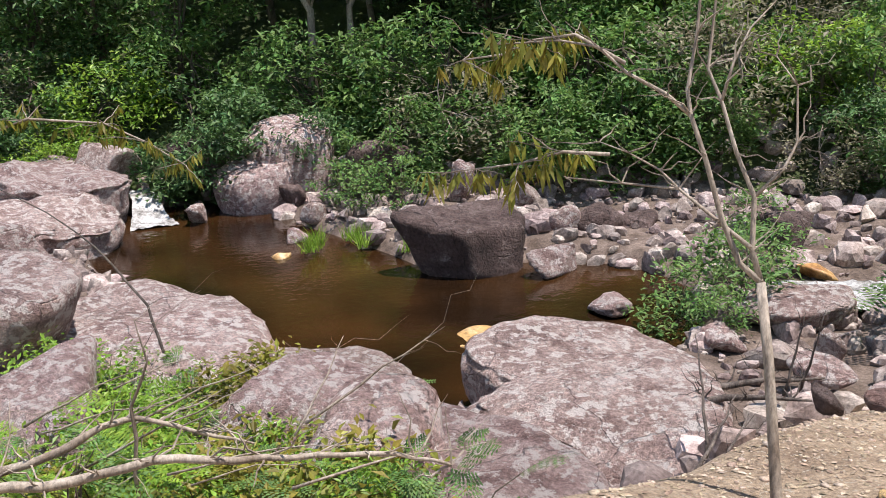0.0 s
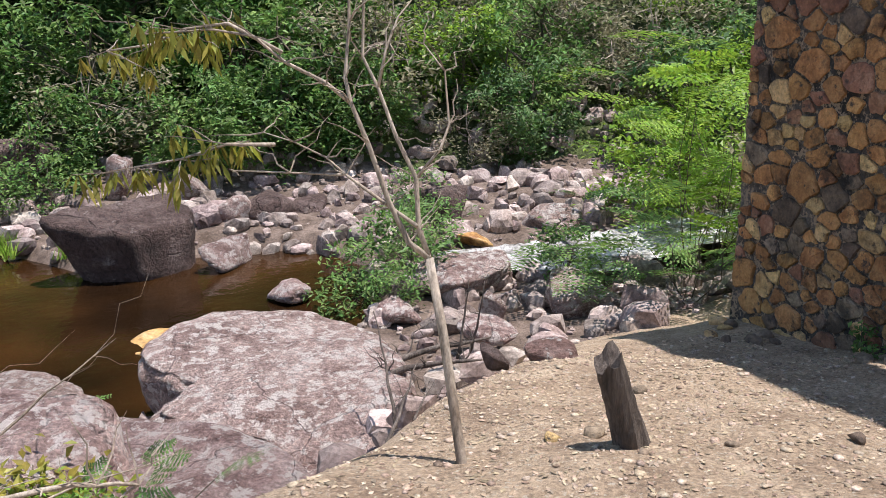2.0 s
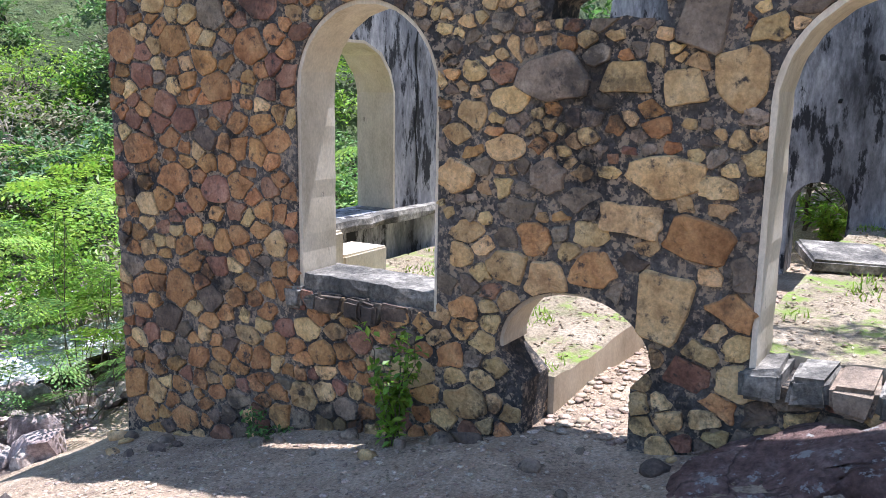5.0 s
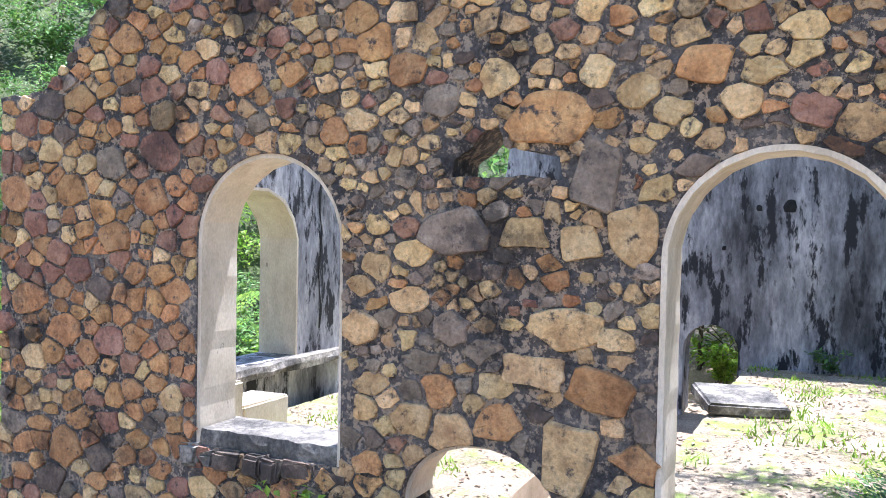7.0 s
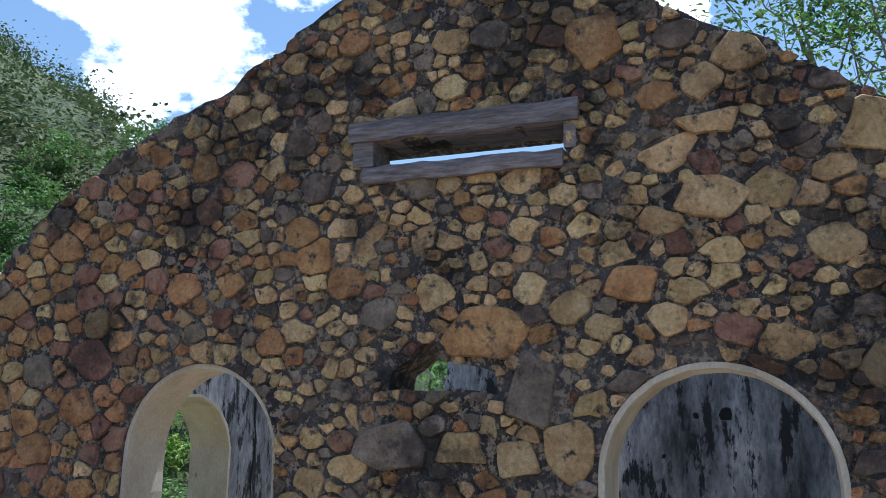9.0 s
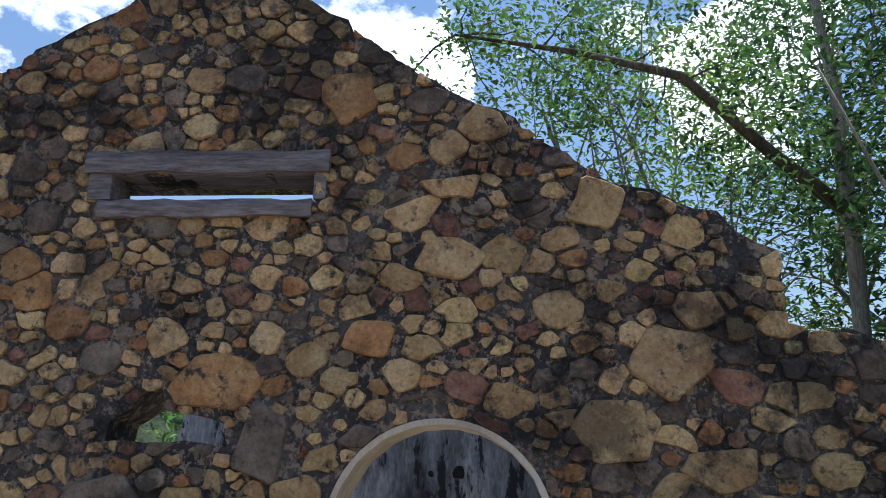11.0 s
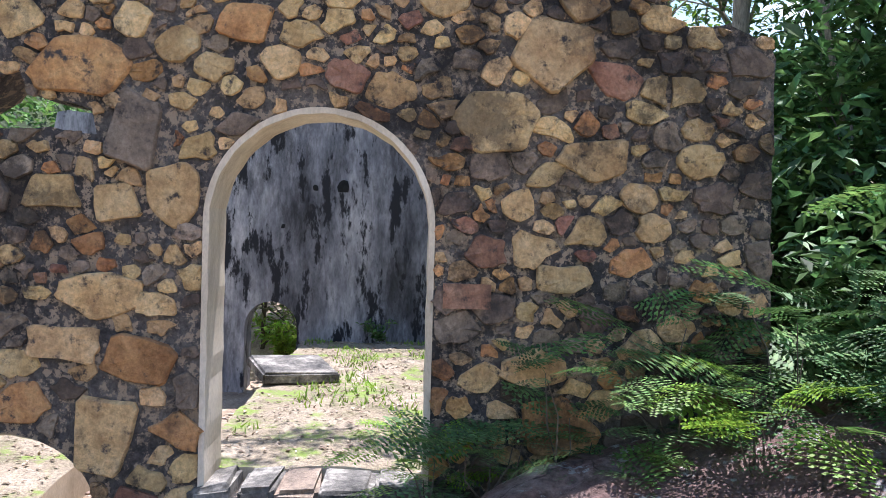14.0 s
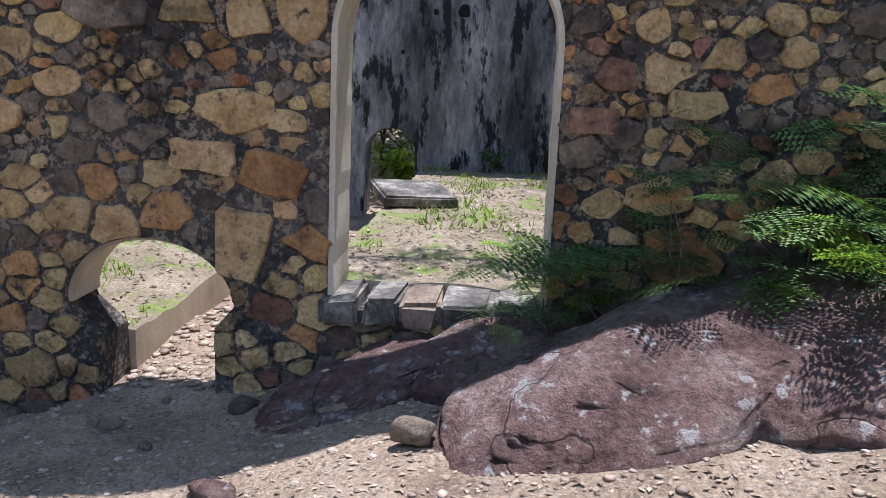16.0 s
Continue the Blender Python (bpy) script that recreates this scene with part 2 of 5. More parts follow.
M_LEAF_YELLOW = surface("leaf_yellow", [(0.19, 0.185, 0.025), (0.30, 0.29, 0.045), (0.40, 0.38, 0.08)], 0.9, 8, 0.5, 0, vary=0.35, hue=0.03, island=True, through_light=0.45)
M_LEAF_GREY = surface("leaf_dry", [(0.17, 0.165, 0.10), (0.26, 0.245, 0.15), (0.36, 0.335, 0.22)], 0.9, 8, 0.6, 0, vary=0.35, hue=0.02, island=True, through_light=0.3)
M_LITTER = surface("leaf_litter", [(0.16, 0.11, 0.075), (0.34, 0.26, 0.18), (0.5, 0.42, 0.33)], 4, 30, 0.9, 0, vary=0.4, hue=0.02, island=True)
M_HILL = surface("hill_scrub", [(0.045, 0.065, 0.02), (0.09, 0.125, 0.035), (0.16, 0.18, 0.07)], 0.08, 0.9, 0.9, 1.0, 0.8, spots=(0.10, 0.12, 0.05), spot_scale=0.5)
M_GRASSFLOOR = surface("mossy_floor", [(0.15, 0.145, 0.07), (0.28, 0.225, 0.155), (0.40, 0.335, 0.25)], 2.4, 40, 0.95, 0.9, 0.02, spots=(0.19, 0.26, 0.05), spot_scale=2.6, spot_lo=0.52, spot_hi=0.62)


def water_mat():
    m = bpy.data.materials.new("brown_water")
    m.use_nodes = True
    nt = m.node_tree
    b = nt.nodes["Principled BSDF"]
    n = nt.nodes.new("ShaderNodeTexNoise")
    n.inputs["Scale"].default_value, n.inputs["Detail"].default_value = 0.55, 4
    r = nt.nodes.new("ShaderNodeValToRGB")
    r.color_ramp.elements[0].color, r.color_ramp.elements[1].color = (0.014, 0.007, 0.003, 1), (0.05, 0.022, 0.007, 1)
    r.color_ramp.elements[0].position, r.color_ramp.elements[1].position = 0.35, 0.7
    g = nt.nodes.new("ShaderNodeNewGeometry")
    nt.links.new(g.outputs["Position"], n.inputs["Vector"])
    nt.links.new(n.outputs["Fac"], r.inputs["Fac"])
    nt.links.new(r.outputs["Color"], b.inputs["Base Color"])
    b.inputs["Roughness"].default_value, b.inputs["IOR"].default_value = 0.06, 1.33
    w = nt.nodes.new("ShaderNodeTexNoise")
    w.inputs["Scale"].default_value, w.inputs["Detail"].default_value = 7.0, 3
    nt.links.new(g.outputs["Position"], w.inputs["Vector"])
    bp = nt.nodes.new("ShaderNodeBump")
    bp.inputs["Strength"].default_value, bp.inputs["Distance"].default_value = 0.25, 0.03
    nt.links.new(w.outputs["Fac"], bp.inputs["Height"])
    nt.links.new(bp.outputs["Normal"], b.inputs["Normal"])
    return m


M_WATER = water_mat()
M_FOAM = surface("foam", [(0.08, 0.06, 0.04), (0.55, 0.54, 0.53), (0.88, 0.90, 0.92)], 3.2, 18, 0.25, 0.8, 0.05, stretch=(1, 1, 1))


# ---- mesh helpers ----
def mesh_of(name, verts, faces, material, smooth=False):
    me = bpy.data.meshes.new(name)
    me.from_pydata([tuple(v) for v in verts], [], faces)
    me.materials.append(material)
    if smooth:
        me.polygons.foreach_set("use_smooth", [True] * len(me.polygons))
    me.update()
    return me


def part(name, me, parent=None, label="", place=None):
    ob = new(name, me)
    if parent is not None:
        ob.parent = parent
    if place is not None:
        ob.matrix_basis = place
    if label:
        ob["label"] = label
    return ob


def thing(name, label, category, place=None, me=None, group="", kind=""):
    ob = new(name, me)
    if place is not None:
        ob.matrix_basis = place
    return tagged(ob, label, category, group, kind)


def tube(points, radii, sides=7):
    """Vertices and faces of a tapered tube along points."""
    vs, fs = [], []
    pts = [Vector(p) for p in points]
    for i, p in enumerate(pts):
        d = (pts[min(i + 1, len(pts) - 1)] - pts[max(i - 1, 0)]).normalized()
        a = d.orthogonal().normalized()
        b = d.cross(a)
        if i and (prev_a - a).length > 0.7:
            a = (prev_a - d * prev_a.dot(d)).normalized()
            b = d.cross(a)
        prev_a = a
        for k in range(sides):
            th = 2 * math.pi * k / sides
            vs.append(p + (a * math.cos(th) + b * math.sin(th)) * radii[i])
    for i in range(len(pts) - 1):
        for k in range(sides):
            fs.append((i * sides + k, i * sides + (k + 1) % sides, (i + 1) * sides + (k + 1) % sides, (i + 1) * sides + k))
    fs.append(tuple(range(sides - 1, -1, -1)))
    fs.append(tuple((len(pts) - 1) * sides + k for k in range(sides)))
    return vs, fs


def join_geo(chunks):
    vs, fs = [], []
    for v, f in chunks:
        o = len(vs)
        vs += list(v)
        fs += [tuple(i + o for i in q) for q in f]
    return vs, fs


def wiggle(a, b, n, amount, rng):
    """n+1 points from a to b, bent at random."""
    a, b = Vector(a), Vector(b)
    length = (b - a).length
    out = []
    for i in range(n + 1):
        t = i / n
        j = Vector((rng.uniform(-1, 1), rng.uniform(-1, 1), rng.uniform(-1, 1))) * amount * length * math.sin(math.pi * t)
        out.append(a.lerp(b, t) + j)
    return out


def box_geo(x0, y0, z0, x1, y1, z1):
    v = [(x0, y0, z0), (x1, y0, z0), (x1, y1, z0), (x0, y1, z0), (x0, y0, z1), (x1, y0, z1), (x1, y1, z1), (x0, y1, z1)]
    return v, [(3, 2, 1, 0), (4, 5, 6, 7), (0, 1, 5, 4), (1, 2, 6, 5), (2, 3, 7, 6), (3, 0, 4, 7)]


ICO = {}


def ico(level):
    if level not in ICO:
        bm = bmesh.new()
        bmesh.ops.create_icosphere(bm, subdivisions=level, radius=1.0)
        ICO[level] = (np.array([v.co[:] for v in bm.verts]), [tuple(v.index for v in f.verts) for f in bm.faces])
        bm.free()
    return ICO[level]


def rock_geo(seed, dims, level=4, cuts=11, rough=0.05, sharp=9.0, flat=0.75):
    """A boulder: a sphere cut by random planes with worn edges, then roughened."""
    rng = np.random.default_rng(seed)
    d, f = ico(level)
    n = rng.normal(size=(cuts, 3))
    n /= np.linalg.norm(n, axis=1)[:, None]
    n = np.vstack([n, [[0.1, -0.1, 0.99], [0, 0, -1]]])
    dist = np.append(rng.uniform(0.62, 0.95, cuts), [flat, 0.6])
    q = np.clip(d @ n.T, 0.02, None) / dist
    r = 1.0 / (np.sum(q ** sharp, axis=1) ** (1 / sharp))
    off = Vector(rng.uniform(-50, 50, 3))
    if rough:
        r = r * np.array([1 + rough * (1.6 * noise.fractal(Vector(v) * 1.7 + off, 0.9, 2.1, 5) + 0.35 * noise.noise(Vector(v) * 9 + off)) for v in d])
    v = d * r[:, None]
    v = v / np.abs(v).max(axis=0) * (np.array(dims) / 2)
    return v, f


def rock_thing(name, label, category, seed, place, dims, turn=0, material=None, level=4, tilt=(0, 0), group="", **kw):
    v, f = rock_geo(seed, dims, level, **kw)
    me = mesh_of(name, v, f, material or M_RIVERROCK, True)
    return thing(name, label, category, pose(*place, tilt[0], tilt[1], turn), me, group)


def slab_geo(plan, top, bottom, slope=(0, 0), seed=0, level=5, square=0.5, strata=0.05, steps=0.0, lean=0.9):
    """A weathered rock slab: a rounded block over the plan outline, with a sloping top, bedding ledges and broken sides."""
    off = Vector((seed * 3.7, seed * 1.3, seed * 7.1))
    cx, cy = sum(p[0] for p in plan) / len(plan), sum(p[1] for p in plan) / len(plan)
    polar = sorted((math.atan2(y - cy, x - cx), math.hypot(x - cx, y - cy)) for x, y in plan)
    ang = np.array([polar[-1][0] - 2 * math.pi] + [p[0] for p in polar] + [polar[0][0] + 2 * math.pi])
    rad = np.array([polar[-1][1]] + [p[1] for p in polar] + [polar[0][1]])
    d, f = ico(level)
    out = np.empty_like(d)
    for i, (a, b, c) in enumerate(d):
        rho = math.hypot(a, b) ** square
        h = abs(c) ** square
        r = float(np.interp(math.atan2(b, a), ang, rad))
        n1 = noise.fractal(Vector((a, b, c)) * 2.2 + off, 0.8, 2.1, 6)
        if c < 0:
            rho *= 1 - (1 - lean) * h
        layer = noise.noise(Vector((a * 0.6, b * 0.6, c * 6)) + off)
        rho *= 1 + 0.07 * n1 + 0.035 * abs(noise.noise(Vector((a, b, c)) * 7 + off)) + strata * layer * (1 - h * 0.6)
        if a or b:
            k = r * rho / math.hypot(a, b)
        else:
            k = 0
        x, y = cx + a * k, cy + b * k
        zt = top + slope[0] * (x - cx) + slope[1] * (y - cy)
        q = noise.fractal(Vector((x * 1.1, y * 1.1, 0)) + off, 0.9, 2.1, 5)
        zt += 0.07 * q - 0.045 * (1 - min(1.0, 9 * abs(noise.noise(Vector((x * 0.9, y * 1.5, 4)) + off))))
        if steps:
            e = noise.noise(Vector((x * 1.3 + y * 0.5, y * 0.8 - x * 0.4, 2)) + off) * 2.2
            fr = e - math.floor(e)
            zt += steps * (math.floor(e) + smooth(0.88, 1.0, fr))
        mid = bottom + 0.55 * (top - bottom)
        z = mid + (zt - mid) * h if c >= 0 else mid - (mid - bottom) * h
        out[i] = (x, y, z)
    return out, f


def slab_boulder(name, label, category, chunks, material):
    v, f = join_geo([slab_geo(**c) for c in chunks])
    return thing(name, label, category, None, mesh_of(name, v, f, material, True))


# ---- ground ----
def smooth(a, b, x):
    t = min(1.0, max(0.0, (x - a) / (b - a)))
    return t * t * (3 - 2 * t)


EDGE_X = [-12, -6, -3, 0, 0.9, 1.5, 2.6, 4.0, 8, 14]
EDGE_Y = [1.5, 2.0, 2.4, 2.8, 3.5, 4.3, 5.2, 5.8, 7.0, 8.5]
WATER = -1.72


def pool_distance(x, y):
    """Distance from the pool's middle line, which runs from its outlet to the waterfall."""
    best = 99.0
    line = ((0.6, 10.6), (-0.3, 9.3), (-2.6, 10.9), (-5.0, 13.6), (-6.0, 15.0))
    for (ax, ay), (bx, by) in zip(line, line[1:]):
        dx, dy = bx - ax, by - ay
        t = min(1, max(0, ((x - ax) * dx + (y - ay) * dy) / (dx * dx + dy * dy)))
        best = min(best, math.hypot(x - ax - t * dx, y - ay - t * dy))
    return best


def ground_z(x, y):
    zt = 0.03 + 0.30 * (1 - min(1, max(-0.6, x / 4.5)))
    zt -= 0.245 * max(0.0, y - 2.1 + 0.25 * noise.noise(Vector((x, y, 0))))
    if y < 0.1:
        zt += min(2.6, 0.14 * (0.1 - y) + 0.12 * max(0, -1.2 - y))
    zt += 0.30 * smooth(1.5, 0.2, y) * smooth(1.9, 3.0, x)
    zt = max(zt, -1.1)
    e = float(np.interp(x, EDGE_X, EDGE_Y))
    bed = -1.5 + 0.12 * noise.noise(Vector((x * 0.6, y * 0.6, 3)))
    pd = pool_distance(x, y)
    bed -= 1.1 * (1 - smooth(1.0, 2.2, pd))
    sx = (y - 10.2 + 0.25 * (x - 4.5)) if x > 2.6 else 9
    bed -= 0.28 * math.exp(-(sx / 0.75) ** 2) * smooth(2.6, 3.4, x)
    s = smooth(e, e + 2.6, y)
    z = zt * (1 - s) + bed * s
    far = 16.6 - 0.22 * x if x > 0 else 16.6
    u = y - far + 1.2 * noise.noise(Vector((x * 0.25, y * 0.25, 9)))
    if u > 0:
        z += 0.42 * u if u < 8 else 3.36 + 0.46 * (u - 8)
    if x < -5:
        z += 0.12 * (-5 - x) * smooth(6, 2, y)
    if x > 11:
        r = x - 11
        z += 0.30 * r * smooth(8, -4, y) + 0.34 * r * smooth(9, 20, y)
    if y < -4:
        z += 0.12 * (-4 - y)
    d = math.hypot(x, y)
    if d > 22:
        el = float(np.interp(math.degrees(math.atan2(y, x)), (-90, -20, 20, 40, 42.5, 45.5, 51, 75, 130, 180), (12, 8, 9, 14, 16.3, 18.8, 21, 25, 26, 14)))
        z = min(z, 2 + d * math.tan(radians(el)) * (1 - smooth(150, 400, d) * 0.5) + 0.03 * d * noise.noise(Vector((x * 0.05, y * 0.05, 1))))
    return z + 0.035 * noise.noise(Vector((x * 1.3, y * 1.3, 5))) + 0.012 * noise.noise(Vector((x * 7, y * 7, 2)))


def axis(lo, fine_lo, fine_hi, hi, step):
    mid = list(np.arange(fine_lo, fine_hi + step / 2, step))
    a, d = [], step
    v = fine_hi
    while v < hi:
        d *= 1.16
        v += d
        a.append(v)
    b, d, v = [], step, fine_lo
    while v > lo:
        d *= 1.16
        v -= d
        b.append(v)
    return b[::-1] + mid + a


def build_ground():
    xs, ys = axis(-400, -8, 6.5, 400, 0.11), axis(-400, -3, 15, 400, 0.11)
    nx = len(xs)
    vs = [(x, y, ground_z(x, y)) for y in ys for x in xs]
    fs = [(j * nx + i, j * nx + i + 1, (j + 1) * nx + i + 1, (j + 1) * nx + i) for j in range(len(ys) - 1) for i in range(nx - 1)]
    me = mesh_of("ground", vs, fs, M_EARTH, True)
    me.materials.append(M_HILL)
    me.materials.append(M_BED)
    idx = []
    for p in me.polygons:
        c = p.center
        idx.append(1 if (c.y > (16.9 - 0.22 * max(0, c.x)) or c.x > 16 or c.x < -13 or c.y < -9) else (2 if c.y > float(np.interp(c.x, EDGE_X, EDGE_Y)) + 1.0 else 0))
    me.polygons.foreach_set("material_index", idx)
    return thing("ground", "bare pale earth bank, stony stream bed and wooded slopes", "ground", None, me, kind="structure")


M_BED = surface("stream_bed", [(0.07, 0.045, 0.03), (0.17, 0.125, 0.10), (0.30, 0.23, 0.19)], 3, 30, 0.9, 0.9, 0.03)
build_ground()


def build_water():
    vs, fs, n = [], [], 60
    for j in range(n + 1):
        for i in range(n + 1):
            vs.append((-9 + 12.0 * i / n, 6.8 + 10.2 * j / n, WATER))
    for j in range(n):
        for i in range(n):
            fs.append((j * (n + 1) + i, j * (n + 1) + i + 1, (j + 1) * (n + 1) + i + 1, (j + 1) * (n + 1) + i))
    thing("water", "still dark brown river pool", "water", None, mesh_of("water", vs, fs, M_WATER, True), kind="structure")


def stream_strip(name, label, pts, widths, zs, material, category, bumpy=0.05):
    """A running sheet of water along pts."""
    vs, fs, k = [], [], 13
    P3 = []
    for i in range(len(pts) - 1):
        for s in range(12):
            t = s / 12
            P3.append((np.array(pts[i]) * (1 - t) + np.array(pts[i + 1]) * t, widths[i] * (1 - t) + widths[i + 1] * t, zs[i] * (1 - t) + zs[i + 1] * t))
    for i, (p, w, z) in enumerate(P3):
        d = P3[min(i + 1, len(P3) - 1)][0] - P3[max(i - 1, 0)][0]
        d = d / np.linalg.norm(d)
        nrm = np.array((-d[1], d[0]))
        for q in range(k):
            s = (q / (k - 1) - 0.5) * w
            x, y = p + nrm * s
            vs.append((x, y, z + bumpy * noise.noise(Vector((x * 4, y * 4, 7))) + bumpy * 0.7 * noise.noise(Vector((x * 11, y * 11, 7)))))
    for i in range(len(P3) - 1):
        for q in range(k - 1):
            fs.append((i * k + q, i * k + q + 1, (i + 1) * k + q + 1, (i + 1) * k + q))
    return thing(name, label, category, None, mesh_of(name, vs, fs, material, True), kind="structure")


build_water()
stream_strip("rapids", "white foaming shallow rapids between boulders", [(9.0, 10.2), (6.2, 9.9), (5.0, 9.7), (4.2, 10.2), (3.2, 10.9)], [1.2, 1.2, 1.5, 1.1, 0.4], [-1.33, -1.38, -1.43, -1.50, -1.62], M_FOAM, "water")
stream_strip("waterfall", "small white waterfall over a rock step", [(-7.3, 16.3), (-7.0, 15.9), (-6.8, 15.5), (-6.4, 14.8)], [0.45, 0.5, 0.6, 0.9], [-1.28, -1.38, -1.6, -1.71], M_FOAM, "water")

# ---- the ruin: front wall ----
WX, THICK = 4.57, 0.38
OUTLINE = [(6.05, -1.4), (6.03, 1.0), (6.03, 3.11), (5.58, 3.14), (4.97, 3.76), (4.19, 4.22), (3.49, 4.50), (2.59, 5.02), (1.74, 5.50), (1.62, 5.48), (0.29, 4.52),
           (0.03, 4.41), (-0.61, 3.97), (-1.15, 3.77), (-1.49, 3.58), (-1.51, 3.16), (-2.06, 3.09), (-2.09, 1.5), (-2.1, -0.6)]


def arch_loop(y0, y1, z0, spring, rise, n=28):
    c, r = (y0 + y1) / 2, (y1 - y0) / 2
    pts = [(y1, z0)]
    for i in range(n + 1):
        a = math.pi * i / n
        pts.append((c + r * math.cos(a), spring + rise * math.sin(a)))
    pts.append((y0, z0))
    return pts


WINDOW = arch_loop(2.88, 4.06, 0.66, 2.07, 0.59)
DOOR = arch_loop(-0.30, 0.90, 0.60, 2.05, 0.60)
LOW = [(2.24, -0.6), (2.24, 0.30), (2.42, 0.46)] + arch_loop(1.43, 2.44, 0.5, 0.52, 0.40)[1:-1] + [(1.43, 0.56), (1.55, 0.42), (1.55, -0.6)]
HOLE = [(2.15, 2.50), (2.13, 2.60), (2.02, 2.66), (1.93, 2.76), (1.84, 2.78), (1.80, 2.66), (1.47, 2.61), (1.46, 2.49)]
VENT = [(2.36, 3.84), (2.36, 4.032), (1.06, 4.032), (1.06, 3.84)]
OPENINGS = [WINDOW, DOOR, LOW, HOLE, VENT]


def inside(poly, y, z):
    c = False
    for (ay, az), (by, bz) in zip(poly, poly[1:] + poly[:1]):
        if (az > z) != (bz > z) and y < (by - ay) * (z - az) / (bz - az) + ay:
            c = not c
    return c


def in_wall(y, z):
    return inside(OUTLINE, y, z) and not any(inside(o, y, z) for o in OPENINGS)


def ragged(poly, step, amount, rng, keep_below=None):
    out = []
    for (ay, az), (by, bz) in zip(poly, poly[1:] + poly[:1]):
        n = max(1, int(math.hypot(by - ay, bz - az) / step))
        for i in range(n):
            t = i / n
            y, z = ay + (by - ay) * t, az + (bz - az) * t
            a = amount if (keep_below is None or z > keep_below) else amount * 0.25
            out.append((y + rng.uniform(-a, a), z + rng.uniform(-a, a)))
    return out


def slab_with_holes(name, outer, holes, x0, x1, material):
    """A wall of the outline outer (y, z) with real openings, from x0 to x1."""
    bm = bmesh.new()
    rings = []
    for loop in [outer] + holes:
        vs = [bm.verts.new((x0, y, z)) for y, z in loop]
        for a, b in zip(vs, vs[1:] + vs[:1]):
            bm.edges.new((a, b))
        rings.append(vs)
    bmesh.ops.triangle_fill(bm, use_beauty=True, edges=bm.edges[:])
    front = bm.faces[:]
    twin = {v: bm.verts.new((x1, v.co.y, v.co.z)) for v in bm.verts[:]}
    for f in front:
        bm.faces.new([twin[v] for v in reversed(f.verts)])
    for ring in rings:
        for a, b in zip(ring, ring[1:] + ring[:1]):
            bm.faces.new((a, b, twin[b], twin[a]))
    bmesh.ops.recalc_face_normals(bm, faces=bm.faces[:])
    me = bpy.data.meshes.new(name)
    bm.to_mesh(me)
    bm.free()
    me.materials.append(material)
    return me


rng = random.Random(5)
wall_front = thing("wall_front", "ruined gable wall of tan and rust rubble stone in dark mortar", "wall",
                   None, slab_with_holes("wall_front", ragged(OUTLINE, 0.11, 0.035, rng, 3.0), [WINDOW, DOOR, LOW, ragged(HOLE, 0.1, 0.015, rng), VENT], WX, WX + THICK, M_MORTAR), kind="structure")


def lining(name, loop, x0, x1, thick, parent, label, material):
    """A plaster skin along the inside of an opening."""
    cy = sum(p[0] for p in loop) / len(loop)
    cz = sum(p[1] for p in loop) / len(loop)
    inner = []
    for i, (y, z) in enumerate(loop):
        py, pz = loop[max(i - 1, 0)]
        ny, nz = loop[min(i + 1, len(loop) - 1)]
        dy, dz = ny - py, nz - pz
        ln = math.hypot(dy, dz) or 1
        a = (-dz / ln, dy / ln)
        if (cy - y) * a[0] + (cz - z) * a[1] < 0:
            a = (-a[0], -a[1])
        t = thick * (1 + 0.10 * math.sin(i * 2.3))
        inner.append((y + a[0] * t, z + a[1] * t))
    vs, fs, n = [], [], len(loop)
    for (y, z), (iy, iz) in zip(loop, inner):
        vs += [(x0, y, z), (x0, iy, iz), (x1, iy, iz), (x1, y, z)]
    for i in range(n - 1):
        for k in range(4):
            fs.append((i * 4 + k, i * 4 + (k + 1) % 4, (i + 1) * 4 + (k + 1) % 4, (i + 1) * 4 + k))
    fs += [(3, 2, 1, 0), tuple((n - 1) * 4 + k for k in range(4))]
    part(name, mesh_of(name, vs, fs, material), parent, label)


def dense(loop, step=0.12):
    out = []
    for (ay, az), (by, bz) in zip(loop, loop[1:]):
        n = max(1, int(math.hypot(by - ay, bz - az) / step))
        out += [(ay + (by - ay) * i / n, az + (bz - az) * i / n) for i in range(n)]
    return out + [loop[-1]]


lining("plaster_lining", dense(WINDOW), WX + 0.015, WX + THICK + 0.01, 0.03, wall_front, "cream plaster lining of the arched window", M_PLASTER)
lining("plaster_lining", dense(DOOR), WX - 0.012, WX + THICK + 0.01, 0.032, wall_front, "cream plaster lining of the arched doorway", M_PLASTER)
lining("plaster_lining", dense(arch_loop(1.43, 2.44, 0.5, 0.52, 0.40)), WX + 0.06, WX + THICK + 0.01, 0.025, wall_front, "plaster lining of the low culvert arch", M_PLASTER)

def block_mesh(name, x0, y0, z0, x1, y1, z1, material, bevel=0.02, seed=0, jitter=0.25):
    bm = bmesh.new()
    r = random.Random(seed)
    v, f = box_geo(x0, y0, z0, x1, y1, z1)
    bv = [bm.verts.new(Vector(p) + Vector((r.uniform(-1, 1), r.uniform(-1, 1), r.uniform(-1, 1))) * bevel * jitter * 2) for p in v]
    for q in f:
        bm.faces.new([bv[i] for i in q])
    bmesh.ops.bevel(bm, geom=bm.edges[:], offset=bevel, segments=2, affect="EDGES")
    for q in bm.verts:
        q.co += Vector((r.uniform(-1, 1), r.uniform(-1, 1), r.uniform(-1, 1))) * bevel * jitter
    me = bpy.data.meshes.new(name)
    bm.to_mesh(me)
    bm.free()
    me.materials.append(material)
    return me


